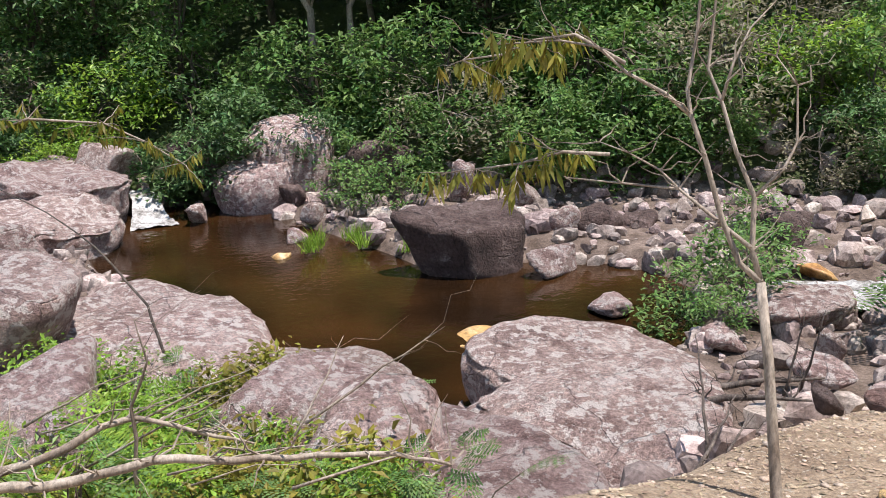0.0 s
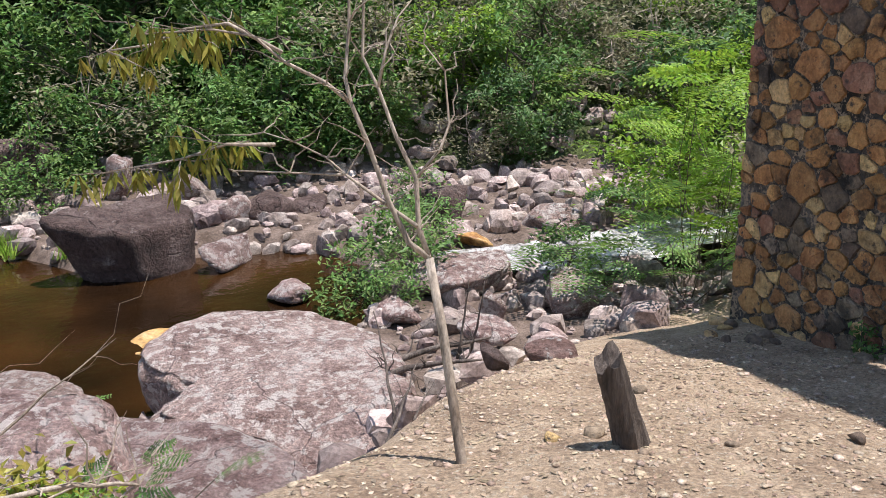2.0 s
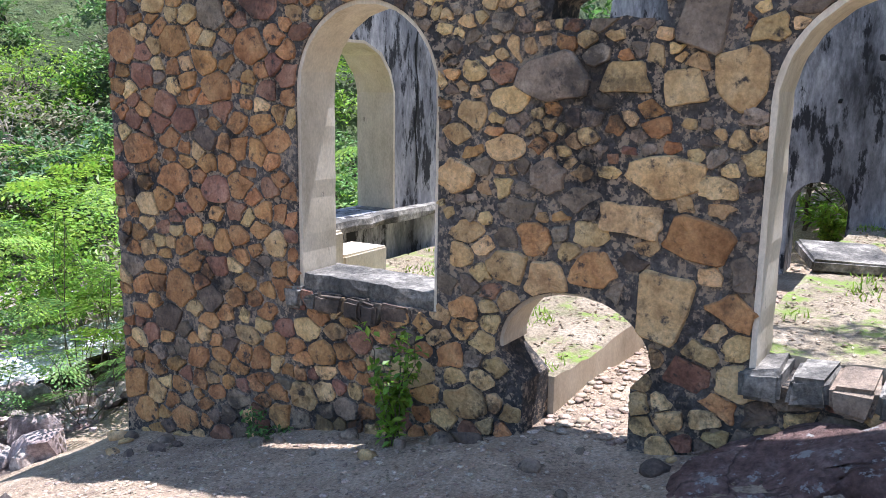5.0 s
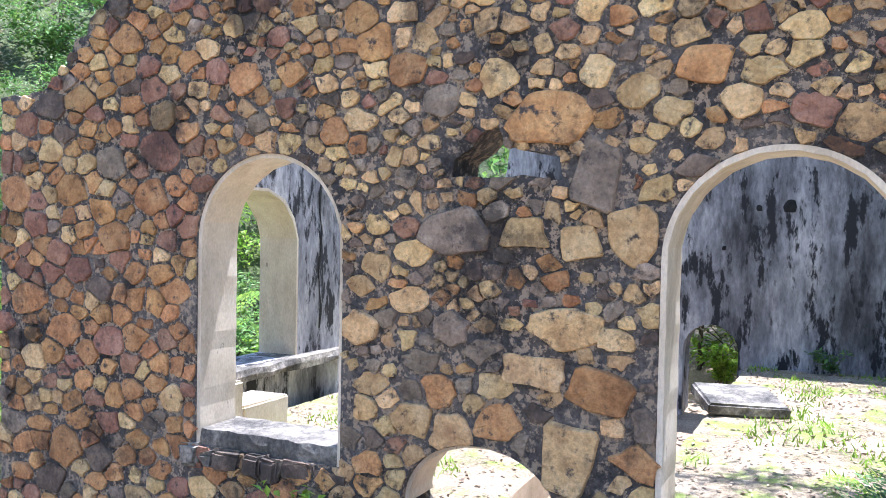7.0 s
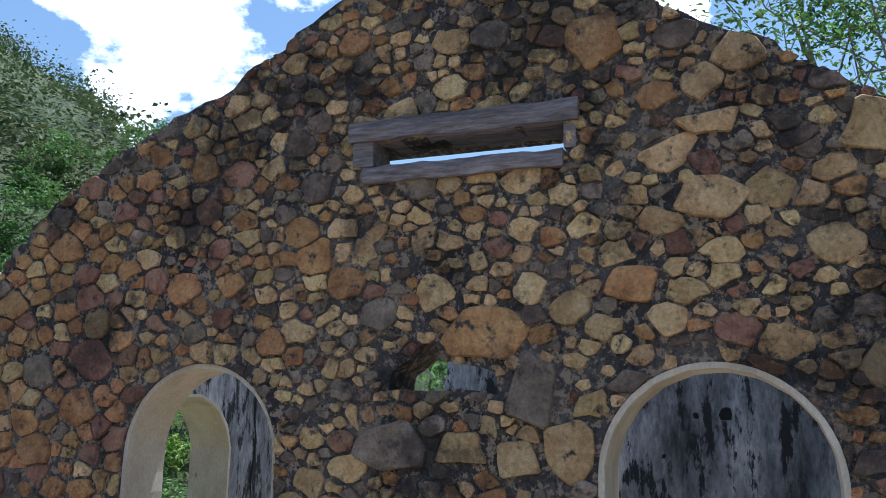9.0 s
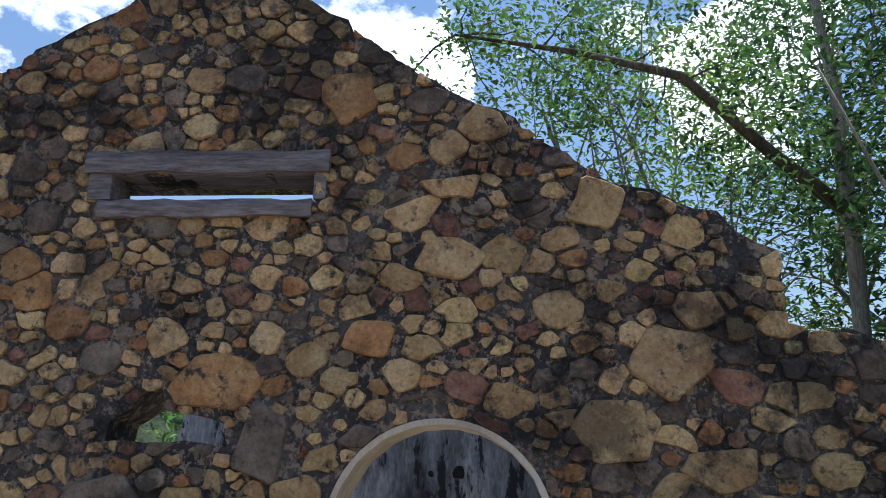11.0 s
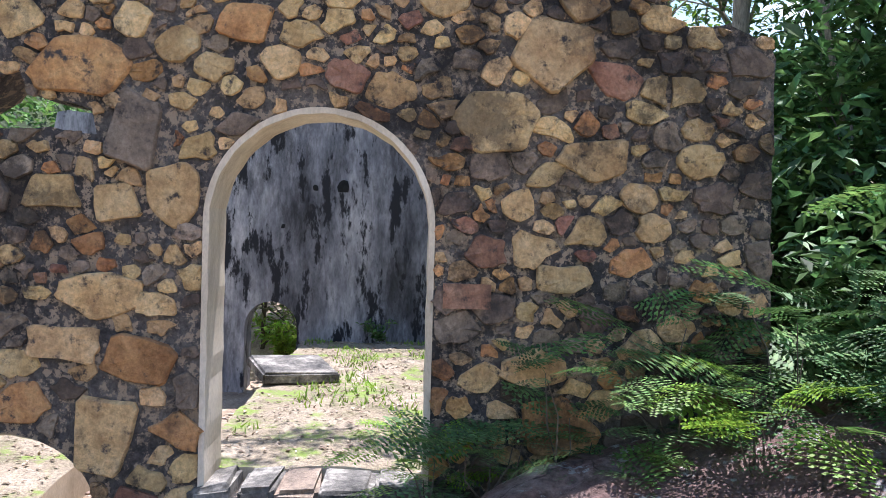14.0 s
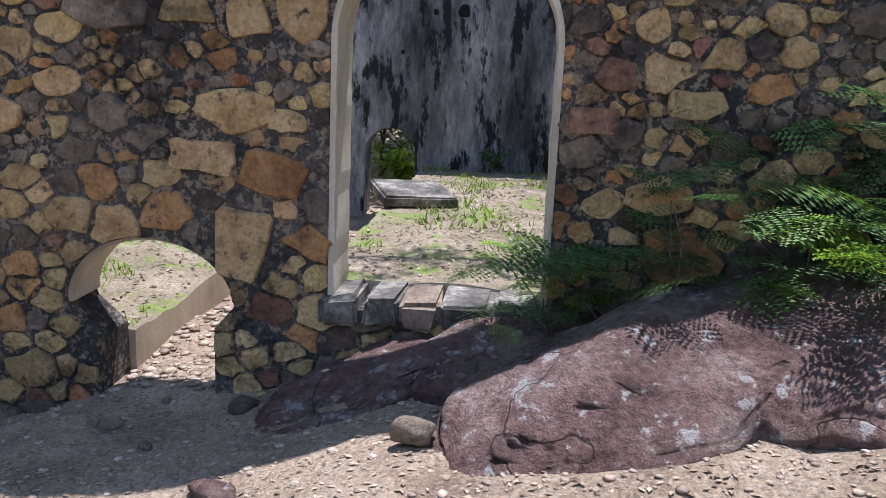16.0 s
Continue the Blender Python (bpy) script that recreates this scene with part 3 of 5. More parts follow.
def block_thing(name, label, category, x0, y0, z0, x1, y1, z1, material, bevel=0.02, seed=0):
    return thing(name, label, category, None, block_mesh(name, x0, y0, z0, x1, y1, z1, material, bevel, seed))


# window sill slab, weathered, and the broken course under it
def slab_rough(seed, x0, x1, y0, y1, z0, z1, jag=0.02, n=14):
    r = random.Random(seed)
    vs, fs = [], []
    for i in range(n + 1):
        y = y0 + (y1 - y0) * i / n
        dz, dx = r.uniform(-jag, jag) * 0.5, r.uniform(-jag, jag)
        vs += [(x0 + dx, y, z0), (x0 + dx * 0.5 - jag * 0.4, y, (z0 + z1) / 2 + dz), (x0 + dx + jag * 0.3, y, z1 + dz * 0.6), (x1, y, z1 + dz * 0.4), (x1, y, z0)]
    for i in range(n):
        for k in range(5):
            fs.append((i * 5 + k, i * 5 + (k + 1) % 5, (i + 1) * 5 + (k + 1) % 5, (i + 1) * 5 + k))
    fs += [(4, 3, 2, 1, 0), tuple(n * 5 + k for k in range(5))]
    return vs, fs


M_SILL = surface("weathered_sill", [(0.035, 0.034, 0.033), (0.15, 0.138, 0.12), (0.48, 0.44, 0.38)], 3.5, 30, 0.9, 0.8, 0.02)
v, f = slab_rough(1, WX + 0.03, WX + THICK + 0.06, 2.885, 4.055, 0.66, 0.775)
part("window_sill", mesh_of("window_sill", v, f, M_SILL), wall_front, "weathered black and white plaster sill")
r = random.Random(3)
y = 4.17
while y > 2.84:
    w = r.uniform(0.12, 0.27)
    h = r.uniform(0.11, 0.17)
    part("course_stone", block_mesh("course_stone", -0.17, -w / 2, -h / 2, 0.17, w / 2, h / 2, r.choice([M_SILL, M_SILL, M_STONE["dark"]]), 0.022, r.randint(0, 999), 0.4), wall_front, "", pose(WX + 0.12 + r.uniform(-0.02, 0.02), y - w / 2, 0.585 + r.uniform(-0.015, 0.01)))
    y -= w + 0.008
v, f = box_geo(WX - 0.035, -0.60, 1.625, WX + 0.05, -0.35, 1.755)
part("brick", mesh_of("brick", v, f, M_STONE["red"]), wall_front, "red brick set in the rubble")

# lintel beams with the vent slot between them
def beam(y0, y1, z0, z1, sag, seed):
    r = random.Random(seed)
    vs, fs, n = [], [], 16
    for i in range(n + 1):
        t = i / n
        y = y0 + (y1 - y0) * t
        zz = sag * t + r.uniform(-0.006, 0.006)
        a, b = r.uniform(-0.008, 0.008), r.uniform(-0.008, 0.008)
        vs += [(WX - 0.05 + a, y, z0 + zz + b), (WX - 0.055 + b, y, (z0 + z1) / 2 + zz), (WX - 0.045 + a, y, z1 + zz - abs(b)), (WX + 0.27, y, z1 + zz), (WX + 0.27, y, z0 + zz)]
    for i in range(n):
        for k in range(5):
            fs.append((i * 5 + k, i * 5 + (k + 1) % 5, (i + 1) * 5 + (k + 1) % 5, (i + 1) * 5 + k))
    fs += [(4, 3, 2, 1, 0), tuple(n * 5 + k for k in range(5))]
    return mesh_of("beam", vs, fs, M_BEAM)


part("beam", beam(2.45, 0.98, 4.035, 4.17, -0.01, 1), wall_front, "weathered grey wooden lintel beam")
part("beam", beam(2.34, 1.07, 3.76, 3.865, 0.0, 2), wall_front, "weathered grey wooden lower beam")
v, f = box_geo(WX - 0.03, 2.28, 3.87, WX + 0.2, 2.42, 4.03)
part("beam_block", mesh_of("beam_block", v, f, M_BEAM), wall_front)
v, f = box_geo(WX - 0.02, 1.0, 3.87, WX + 0.2, 1.07, 4.03)
part("beam_block", mesh_of("beam_block", v, f, M_BEAM), wall_front)


# door sill stones
r = random.Random(8)
y = 0.93
while y > -0.32:
    w = r.uniform(0.18, 0.33)
    part("sill_stone", block_mesh("sill_stone", -0.2, -w / 2, -0.08, 0.2, w / 2, 0.08, r.choice([M_SILL, M_STONE["grey"], M_STONE["dark"], M_SILL]), 0.025, r.randint(0, 999), 0.4), wall_front, "", pose(WX + 0.13, y - w / 2, 0.60, 0, 0, 0))
    y -= w + 0.015

# ---- the ruin: rooms behind ----
back_outline = [(4.07, -0.5), (4.05, 1.8), (4.10, 2.6), (4.0, 3.25), (2.5, 3.32), (1.0, 3.55), (-1.0, 3.6), (-3.6, 3.5), (-3.6, -0.5)]
BACK_ARCH = [(1.78, 0.0), (1.78, 0.75)] + arch_loop(1.16, 1.78, 0.5, 0.80, 0.31, 10)[1:-1] + [(1.16, 0.7), (1.20, 0.0)]
wall_back = thing("wall_back", "tall plastered back wall streaked black and grey", "wall", None, slab_with_holes("wall_back", ragged(back_outline, 0.15, 0.03, rng, 3.0), [BACK_ARCH], 10.3, 10.75, M_GREYPLASTER), kind="structure")


def side_wall():
    outer = [(WX + THICK, -1.0), (WX + THICK, 2.6), (5.6, 3.0), (6.3, 3.3), (8.0, 3.4), (8.75, 3.2), (8.72, -1.0)]
    hole = [(7.80, 0.74), (7.80, 2.02), (7.72, 2.25), (7.55, 2.44), (7.25, 2.55), (6.95, 2.55), (6.66, 2.44), (6.48, 2.25), (6.40, 2.02), (6.40, 0.74)]
    me = slab_with_holes("wall_side", ragged(outer, 0.15, 0.03, rng, 2.5), [hole], 0, 0.48, M_GREYPLASTER)
    m = Matrix(((0, 1, 0, 0), (1, 0, 0, 5.5), (0, 0, 1, 0), (0, 0, 0, 1)))
    me.transform(m)
    me.flip_normals()
    w = thing("wall_side", "plastered river-side wall of the ruin with an arched window", "wall", None, me, kind="structure")
    cx, cz = 7.1, 1.6
    vs, fs = [], []
    loop = dense(hole)
    for (x, z) in loop:
        ix, iz = x + 0.03 * (1 if x < cx else -1) * (abs(x - cx) > 0.4), z - (0.03 if z > 2.2 else 0)
        vs += [(x, 5.49, z), (ix, 5.49, iz), (ix, 5.985, iz), (x, 5.985, z)]
    for i in range(len(loop) - 1):
        for k in range(4):
            fs.append((i * 4 + k, i * 4 + (k + 1) % 4, (i + 1) * 4 + (k + 1) % 4, (i + 1) * 4 + k))
    part("plaster_lining", mesh_of("plaster_lining", vs, fs, M_PLASTER), w, "cream plaster lining of the arched side window")
    # a black strip painted as shade of a deep crack, and a dark ledge
    v, f = slab_rough(5, 0, 0.5, 5.05, 8.7, 0.62, 0.74, 0.03)
    me = mesh_of("ledge", v, f, M_SILL)
    me.transform(Matrix(((0, 1, 0, 0), (1, 0, 0, 5.36), (0, 0, 1, 0), (0, 0, 0, 1))))
    part("ledge", me, w, "blackened ledge below the side window")
    pts = [(8.24 + 0.03 * math.sin(i * 1.7), 5.497, 1.0 + i * 0.22) for i in range(10)]
    vs, fs = [], []
    for i, p in enumerate(pts):
        wd = 0.018 + 0.012 * math.sin(i * 2.1)
        vs += [(p[0] - wd, p[1], p[2]), (p[0] + wd, p[1], p[2]), (p[0], p[1] - 0.004, p[2])]
    for i in range(len(pts) - 1):
        fs += [(i * 3, i * 3 + 3, i * 3 + 5, i * 3 + 2), (i * 3 + 2, i * 3 + 5, i * 3 + 4, i * 3 + 1)]
    part("crack", mesh_of("crack", vs, fs, M_RECESS_SHADE), w, "black strip painted as the shade of a vertical crack")


# near-black that paints the shade inside the crack and the wall holes
M_RECESS_SHADE = surface("recess_shade", [(0.01, 0.01, 0.01), (0.02, 0.02, 0.02)], 4, 30, 0.95, 0)
side_wall()
# flat dark patches paint the shade of holes in the back wall
for sy, sz, sd in ((0.66, 2.48, 0.15), (0.98, 2.46, 0.07), (1.35, 2.0, 0.05)):
    v, f = rock_geo(int(sd * 999), (0.02, sd, sd * 1.1), 2, 8, 0.05)
    part("socket", mesh_of("socket", v, f, M_RECESS_SHADE), wall_back, "flat dark patch painted as shade in a wall hole", pose(10.297, sy, sz))


def floor_bump(x, y, seed):
    return 0.05 * noise.noise(Vector((x * 1.2, y * 1.2, seed))) + 0.02 * noise.noise(Vector((x * 6, y * 6, seed)))


def floor_slab(name, label, x0, x1, y0, y1, top, bottom, seed):
    n, m = 60, max(8, int((y1 - y0) * 9))
    vs, fs = [], []
    for j in range(m + 1):
        for i in range(n + 1):
            x, y = x0 + (x1 - x0) * i / n, y0 + (y1 - y0) * j / m
            vs.append((x, y, top + floor_bump(x, y, seed)))
    for j in range(m):
        for i in range(n):
            fs.append((j * (n + 1) + i, j * (n + 1) + i + 1, (j + 1) * (n + 1) + i + 1, (j + 1) * (n + 1) + i))
    ring = [i for i in range(n + 1)] + [j * (n + 1) + n for j in range(1, m + 1)] + [m * (n + 1) + i for i in range(n - 1, -1, -1)] + [j * (n + 1) for j in range(m - 1, 0, -1)]
    base = len(vs)
    for i in ring:
        vs.append((vs[i][0], vs[i][1], bottom))
    k = len(ring)
    side = [(ring[(i + 1) % k], ring[i], base + i, base + (i + 1) % k) for i in range(k)]
    me = mesh_of(name, vs, fs + side, M_GRASSFLOOR)
    me.materials.append(M_PLASTER)
    me.polygons.foreach_set("material_index", [0] * len(fs) + [1] * len(side))
    return thing(name, label, "floor", None, me, kind="structure")


floor_slab("floor", "mossy and litter-covered raised floor beside the channel", 4.96, 10.29, 2.2, 5.36, 0.23, -0.5, 3)
floor_slab("floor", "sunlit litter-covered floor inside the doorway", 4.90, 10.29, -3.4, 1.05, 0.68, -0.5, 6)


block_thing("masonry_step", "stained plastered masonry step inside the ruin", "step", 5.45, 4.88, 0.1, 6.12, 5.34, 0.78, M_PLASTER, 0.02, 1)
block_thing("masonry_step", "lower stained plastered masonry step", "step", 6.13, 4.88, 0.1, 6.82, 5.34, 0.54, M_PLASTER, 0.02, 2)
slab = block_thing("stone_slab", "pale flat stone slab lying on the courtyard floor", "slab", -0.38, -0.33, -0.04, 0.38, 0.33, 0.06, M_SILL, 0.02, 3)
slab.matrix_basis = pose(7.75, 0.85, 0.735, 2, -3, 20)


# ---- boulders ----
BOULDERS = [
    # the dark rock colour also paints in the shaded front of this boulder
    ("large dark red-brown flat-topped boulder standing in the pool", 3, (-0.62, 12.0, -1.45), (2.15, 1.6, 1.35), 11, M_DARKROCK, dict(flat=0.62, sharp=16, cuts=7)),
    ("lichen-spotted rock under the near bushes", 10, (-6.72, 10.44, -0.89), (2.61, 1.57, 1.20), 23, M_RIVERROCK, dict(flat=0.6)),
    ("small dark rock against the far bank", 12, (-4.06, 16.03, -1.43), (0.72, 0.65, 0.51), 14, M_DARKROCK, dict()),
    ("white angular rock at the head of the pool", 13, (-5.71, 15.36, -1.58), (0.90, 0.63, 0.50), 50, M_RIVERROCK, dict(sharp=14)),
    ("white rock on the grassy spit", 14, (-3.58, 13.84, -1.64), (0.44, 0.36, 0.32), 14, M_RIVERROCK, dict()),
    ("orange-stained upright rock at the waterside", 15, (-3.47, 14.77, -1.49), (0.49, 0.39, 0.47), 13, M_RIVERROCK, dict()),
    ("fractured pinkish rock behind the dark boulder", 16, (0.80, 12.08, -1.59), (1.25, 1.12, 0.48), 8, M_RIVERROCK, dict(sharp=14)),
    ("brown rock on the far gravel bar", 17, (1.31, 13.40, -1.43), (1.05, 0.95, 0.66), -1, M_DARKROCK, dict(sharp=12)),
    ("flat dark rock on the far gravel bar", 18, (2.16, 13.83, -1.49), (0.97, 0.87, 0.31), -9, M_DARKROCK, dict(flat=.6)),
    ("grey rock on the far gravel bar", 19, (4.02, 12.27, -1.35), (0.98, 0.88, 0.73), -18, M_DARKROCK, dict()),
    ("broad grey flat rock in the stream bed", 20, (3.17, 9.31, -1.39), (1.44, 1.30, 0.47), -9, M_RIVERROCK, dict(flat=.6)),
    ("brown rock at the outlet of the pool", 21, (1.27, 10.17, -1.61), (0.64, 0.58, 0.26), -7, M_RIVERROCK, dict()),
    ("pale flat rock in the stream bed", 22, (2.16, 8.57, -1.41), (0.58, 0.52, 0.27), -14, M_RIVERROCK, dict(flat=.6)),
    ("white block among the stream cobbles", 23, (3.03, 7.96, -1.28), (0.35, 0.31, 0.36), -21, M_RIVERROCK, dict(sharp=14)),
    ("pale boulder among the stream cobbles", 24, (2.72, 7.19, -1.22), (0.63, 0.57, 0.23), -21, M_RIVERROCK, dict()),
    ("dark flat-topped slab on the far shore", 25, (5.34, 11.38, -1.42), (1.03, 0.82, 0.40), -33, M_RIVERROCK, dict(flat=.55, sharp=14)),
    ("dark pointed rock in the rapids", 26, (4.75, 9.83, -1.51), (0.54, 0.49, 0.26), -26, M_DARKROCK, dict(sharp=14)),
    ("white rock shelf beside the rapids", 27, (4.12, 8.12, -1.35), (1.34, 1.07, 0.43), -22, M_RIVERROCK, dict(flat=.55)),
    ("pale rock at the foot of the ruin", 28, (4.86, 7.42, -1.31), (0.78, 0.62, 0.28), -33, M_RIVERROCK, dict(flat=.55)),
    ("dark rock on the edge of the earth bank", 29, (2.10, 5.52, -0.67), (0.28, 0.25, 0.23), -21, M_DARKROCK, dict()),
    ("flat rock half buried in the earth bank", 30, (2.50, 5.24, -0.56), (0.46, 0.41, 0.18), -25, M_REDROCK, dict(flat=.5)),
    ("mossy long stone lying in the stream", 31, (3.96, 11.21, -1.53), (0.77, 0.39, 0.22), -34, M_WETROCK, dict()),
    ("submerged orange rock in the pool", 33, (-3.50, 12.82, -1.75), (0.68, 0.34, 0.25), -20, M_WETROCK, dict(flat=.4)),

    ("pale rock slab between the bushes of the near bank", 41, (-2.9, 7.0, -1.3), (2.2, 2.0, 1.1), 30, M_RIVERROCK, dict(flat=.55)),
    ("pinkish bank rock under the ferns", 42, (-1.6, 6.0, -1.15), (1.7, 1.8, 1.1), 12, M_RIVERROCK, dict(flat=.6)),
    ("grey bank rock half covered by ferns", 43, (-3.6, 5.6, -1.0), (2.2, 1.7, 1.1), -20, M_RIVERROCK, dict(flat=.6)),
    ("orange-stained rock low on the near bank", 45, (-0.9, 4.8, -0.75), (1.1, 1.0, 0.8), 10, M_RIVERROCK, dict()),
    ("lichen-covered rock at the top of the bank", 46, (-5.2, 7.6, -0.9), (2.2, 1.9, 1.5), 0, M_RIVERROCK, dict(flat=.6)),
    ("cracked ledge stone over the waterfall", 47, (-8.0, 16.2, -0.8), (1.6, 1.2, 1.0), 20, M_RIVERROCK, dict(sharp=14)),
    ("dark rock on the far side of the waterfall", 48, (-6.3, 17.2, -0.9), (1.3, 1.1, 1.1), 20, M_DARKROCK, dict(sharp=12)),
    ("dark rock under the overhanging far bushes", 49, (-2.6, 16.6, -1.0), (1.3, 1.0, 1.1), 20, M_DARKROCK, dict(sharp=12)),
    ("pale stone on the far gravel bar", 50, (0.2, 15.2, -1.3), (0.9, 0.8, 0.6), 20, M_RIVERROCK, dict(sharp=12)),
    ("upright rock behind the dark boulder", 51, (-0.9, 15.8, -1.2), (0.7, 0.6, 0.9), 20, M_RIVERROCK, dict(sharp=12)),
    ("pink rock beside the dark boulder", 52, (0.9, 13.3, -1.4), (0.9, 0.8, 0.7), 60, M_RIVERROCK, dict(sharp=12)),
]
for label, seed, place, dims, turn, mat, kw in BOULDERS:
    rock_thing("boulder", label, "boulder", seed, place, dims, turn, mat, 5 if dims[0] > 1.2 else 4, **kw)

# the large slabs of the near shore
slab_boulder("boulder", "pale pinkish grey two-layered sloping boulder at the pool's edge", "boulder", [
    dict(plan=[(0.12, 8.0), (0.86, 8.1), (1.26, 7.7), (1.62, 6.7), (1.3, 6.1), (0.35, 6.35), (-0.43, 7.3)], top=-0.93, bottom=-1.75, slope=(-0.05, -0.03), seed=4, square=0.32, lean=0.8),
    dict(plan=[(-0.33, 6.2), (0.5, 6.9), (1.3, 7.0), (1.6, 6.5), (1.58, 5.9), (1.42, 5.4), (1.05, 4.85), (0.72, 4.95), (0.40, 5.5), (0.0, 5.82)], top=-0.90, bottom=-1.7, slope=(0.04, 0.05), seed=9, square=0.32, lean=0.72)], M_RIVERROCK)
slab_boulder("boulder", "pinkish grey rounded boulder below the fallen branch", "boulder", [
    dict(plan=[(-1.08, 6.1), (-0.77, 6.22), (-0.19, 5.9), (0.36, 5.42), (0.68, 4.8), (0.5, 4.3), (-0.6, 4.4), (-1.05, 5.2)], top=-0.86, bottom=-1.7, slope=(0.0, -0.05), seed=15, square=0.38)], M_RIVERROCK)
slab_boulder("boulder", "pale veined boulder on the near bank of the pool", "boulder", [
    dict(plan=[(-2.45, 8.0), (-1.46, 7.9), (-1.08, 7.5), (-0.88, 6.9), (-1.2, 6.35), (-1.95, 6.5)], top=-1.14, bottom=-1.85, slope=(0.02, -0.06), seed=21, square=0.4, steps=0.03)], M_RIVERROCK)
slab_boulder("boulder", "long pale lichen-covered rock slab above the pool", "boulder", [
    dict(plan=[(-5.2, 7.4), (-5.6, 8.6), (-5.1, 9.1), (-4.5, 9.95), (-3.75, 9.7), (-2.9, 8.8), (-2.42, 8.0), (-2.7, 7.2), (-3.44, 6.4)], top=-1.02, bottom=-1.85, slope=(-0.08, -0.05), seed=27, square=0.38, steps=0.07)], M_RIVERROCK)
slab_boulder("boulder", "wet orange and cream rock breaking the water", "boulder", [
    dict(plan=[(-0.70, 9.25), (-0.45, 9.75), (-0.1, 9.62), (0.3, 9.8), (0.35, 9.3), (-0.15, 9.32), (-0.47, 8.98)], top=-1.66, bottom=-2.0, seed=33, square=0.6, level=4)], M_WETROCK)
slab_boulder("boulder", "tall cracked dark and pale rock under the far trees", "boulder", [
    dict(plan=[(-5.6, 16.0), (-5.5, 17.0), (-4.5, 17.1), (-4.2, 16.3), (-4.8, 15.7)], top=-0.75, bottom=-2.0, seed=51, square=0.42, level=4, slope=(0.1, 0.25), strata=0.1),
    dict(plan=[(-5.2, 16.5), (-5.0, 17.6), (-3.9, 17.7), (-3.5, 17.0), (-4.2, 16.4)], top=-0.1, bottom=-2.0, seed=52, square=0.45, level=4, slope=(-0.05, 0.2), strata=0.1)], M_RIVERROCK)
for plan, top, seed in (([(-9.9, 15.3), (-9.2, 16.6), (-7.9, 16.4), (-7.1, 15.2), (-7.6, 14.2), (-9.0, 14.2)], -0.62, 41), ([(-9.2, 13.0), (-8.6, 14.3), (-7.2, 14.5), (-6.5, 13.6), (-6.9, 12.6), (-8.2, 12.2)], -0.98, 43)):
    slab_boulder("boulder", "cracked pale grey rock ledge beside the small waterfall", "boulder", [dict(plan=plan, top=top, bottom=-1.9, slope=(-0.14, 0.05), seed=seed, square=0.4, strata=0.10, steps=0.09)], M_RIVERROCK)

# the rock outcrop beside the doorway
slab_boulder("rock_outcrop", "large dark reddish cracked rock outcrop below the ferns", "rock", [
    dict(plan=[(2.98, 0.12), (3.5, 0.22), (3.95, -0.2), (4.25, -0.8), (4.35, -2.0), (4.1, -3.4), (3.5, -3.3), (3.3, -2.0), (3.25, -1.1), (3.0, -0.4)], top=0.93, bottom=-0.7, slope=(0.26, -0.21), seed=71, level=6, square=0.42, strata=0.09, steps=0.06)], M_REDROCK)
slab_boulder("rock_outcrop", "long low dark rock along the wall's foot", "rock", [
    dict(plan=[(3.85, 1.12), (4.35, 1.08), (4.5, 0.3), (4.5, -0.5), (4.1, -0.4), (3.92, 0.35)], top=0.48, bottom=-0.5, slope=(0.1, -0.25), seed=72, square=0.36, strata=0.09, steps=0.04)], M_REDROCK)
rock_thing("stone", "loose brown stone on the sunlit ground", "stone", 74, (3.32, 0.26, ground_z(3.32, 0.26) + 0.06), (0.17, 0.22, 0.13), 20, M_STONE["grey"], 3, rough=0.08, sharp=16)
rock_thing("stone", "flat reddish stone lying on the shaded ground", "stone", 75, (3.10, 1.02, ground_z(3.1, 1.02) + 0.02), (0.16, 0.48, 0.10), -45, M_REDROCK, 3, rough=0.05)


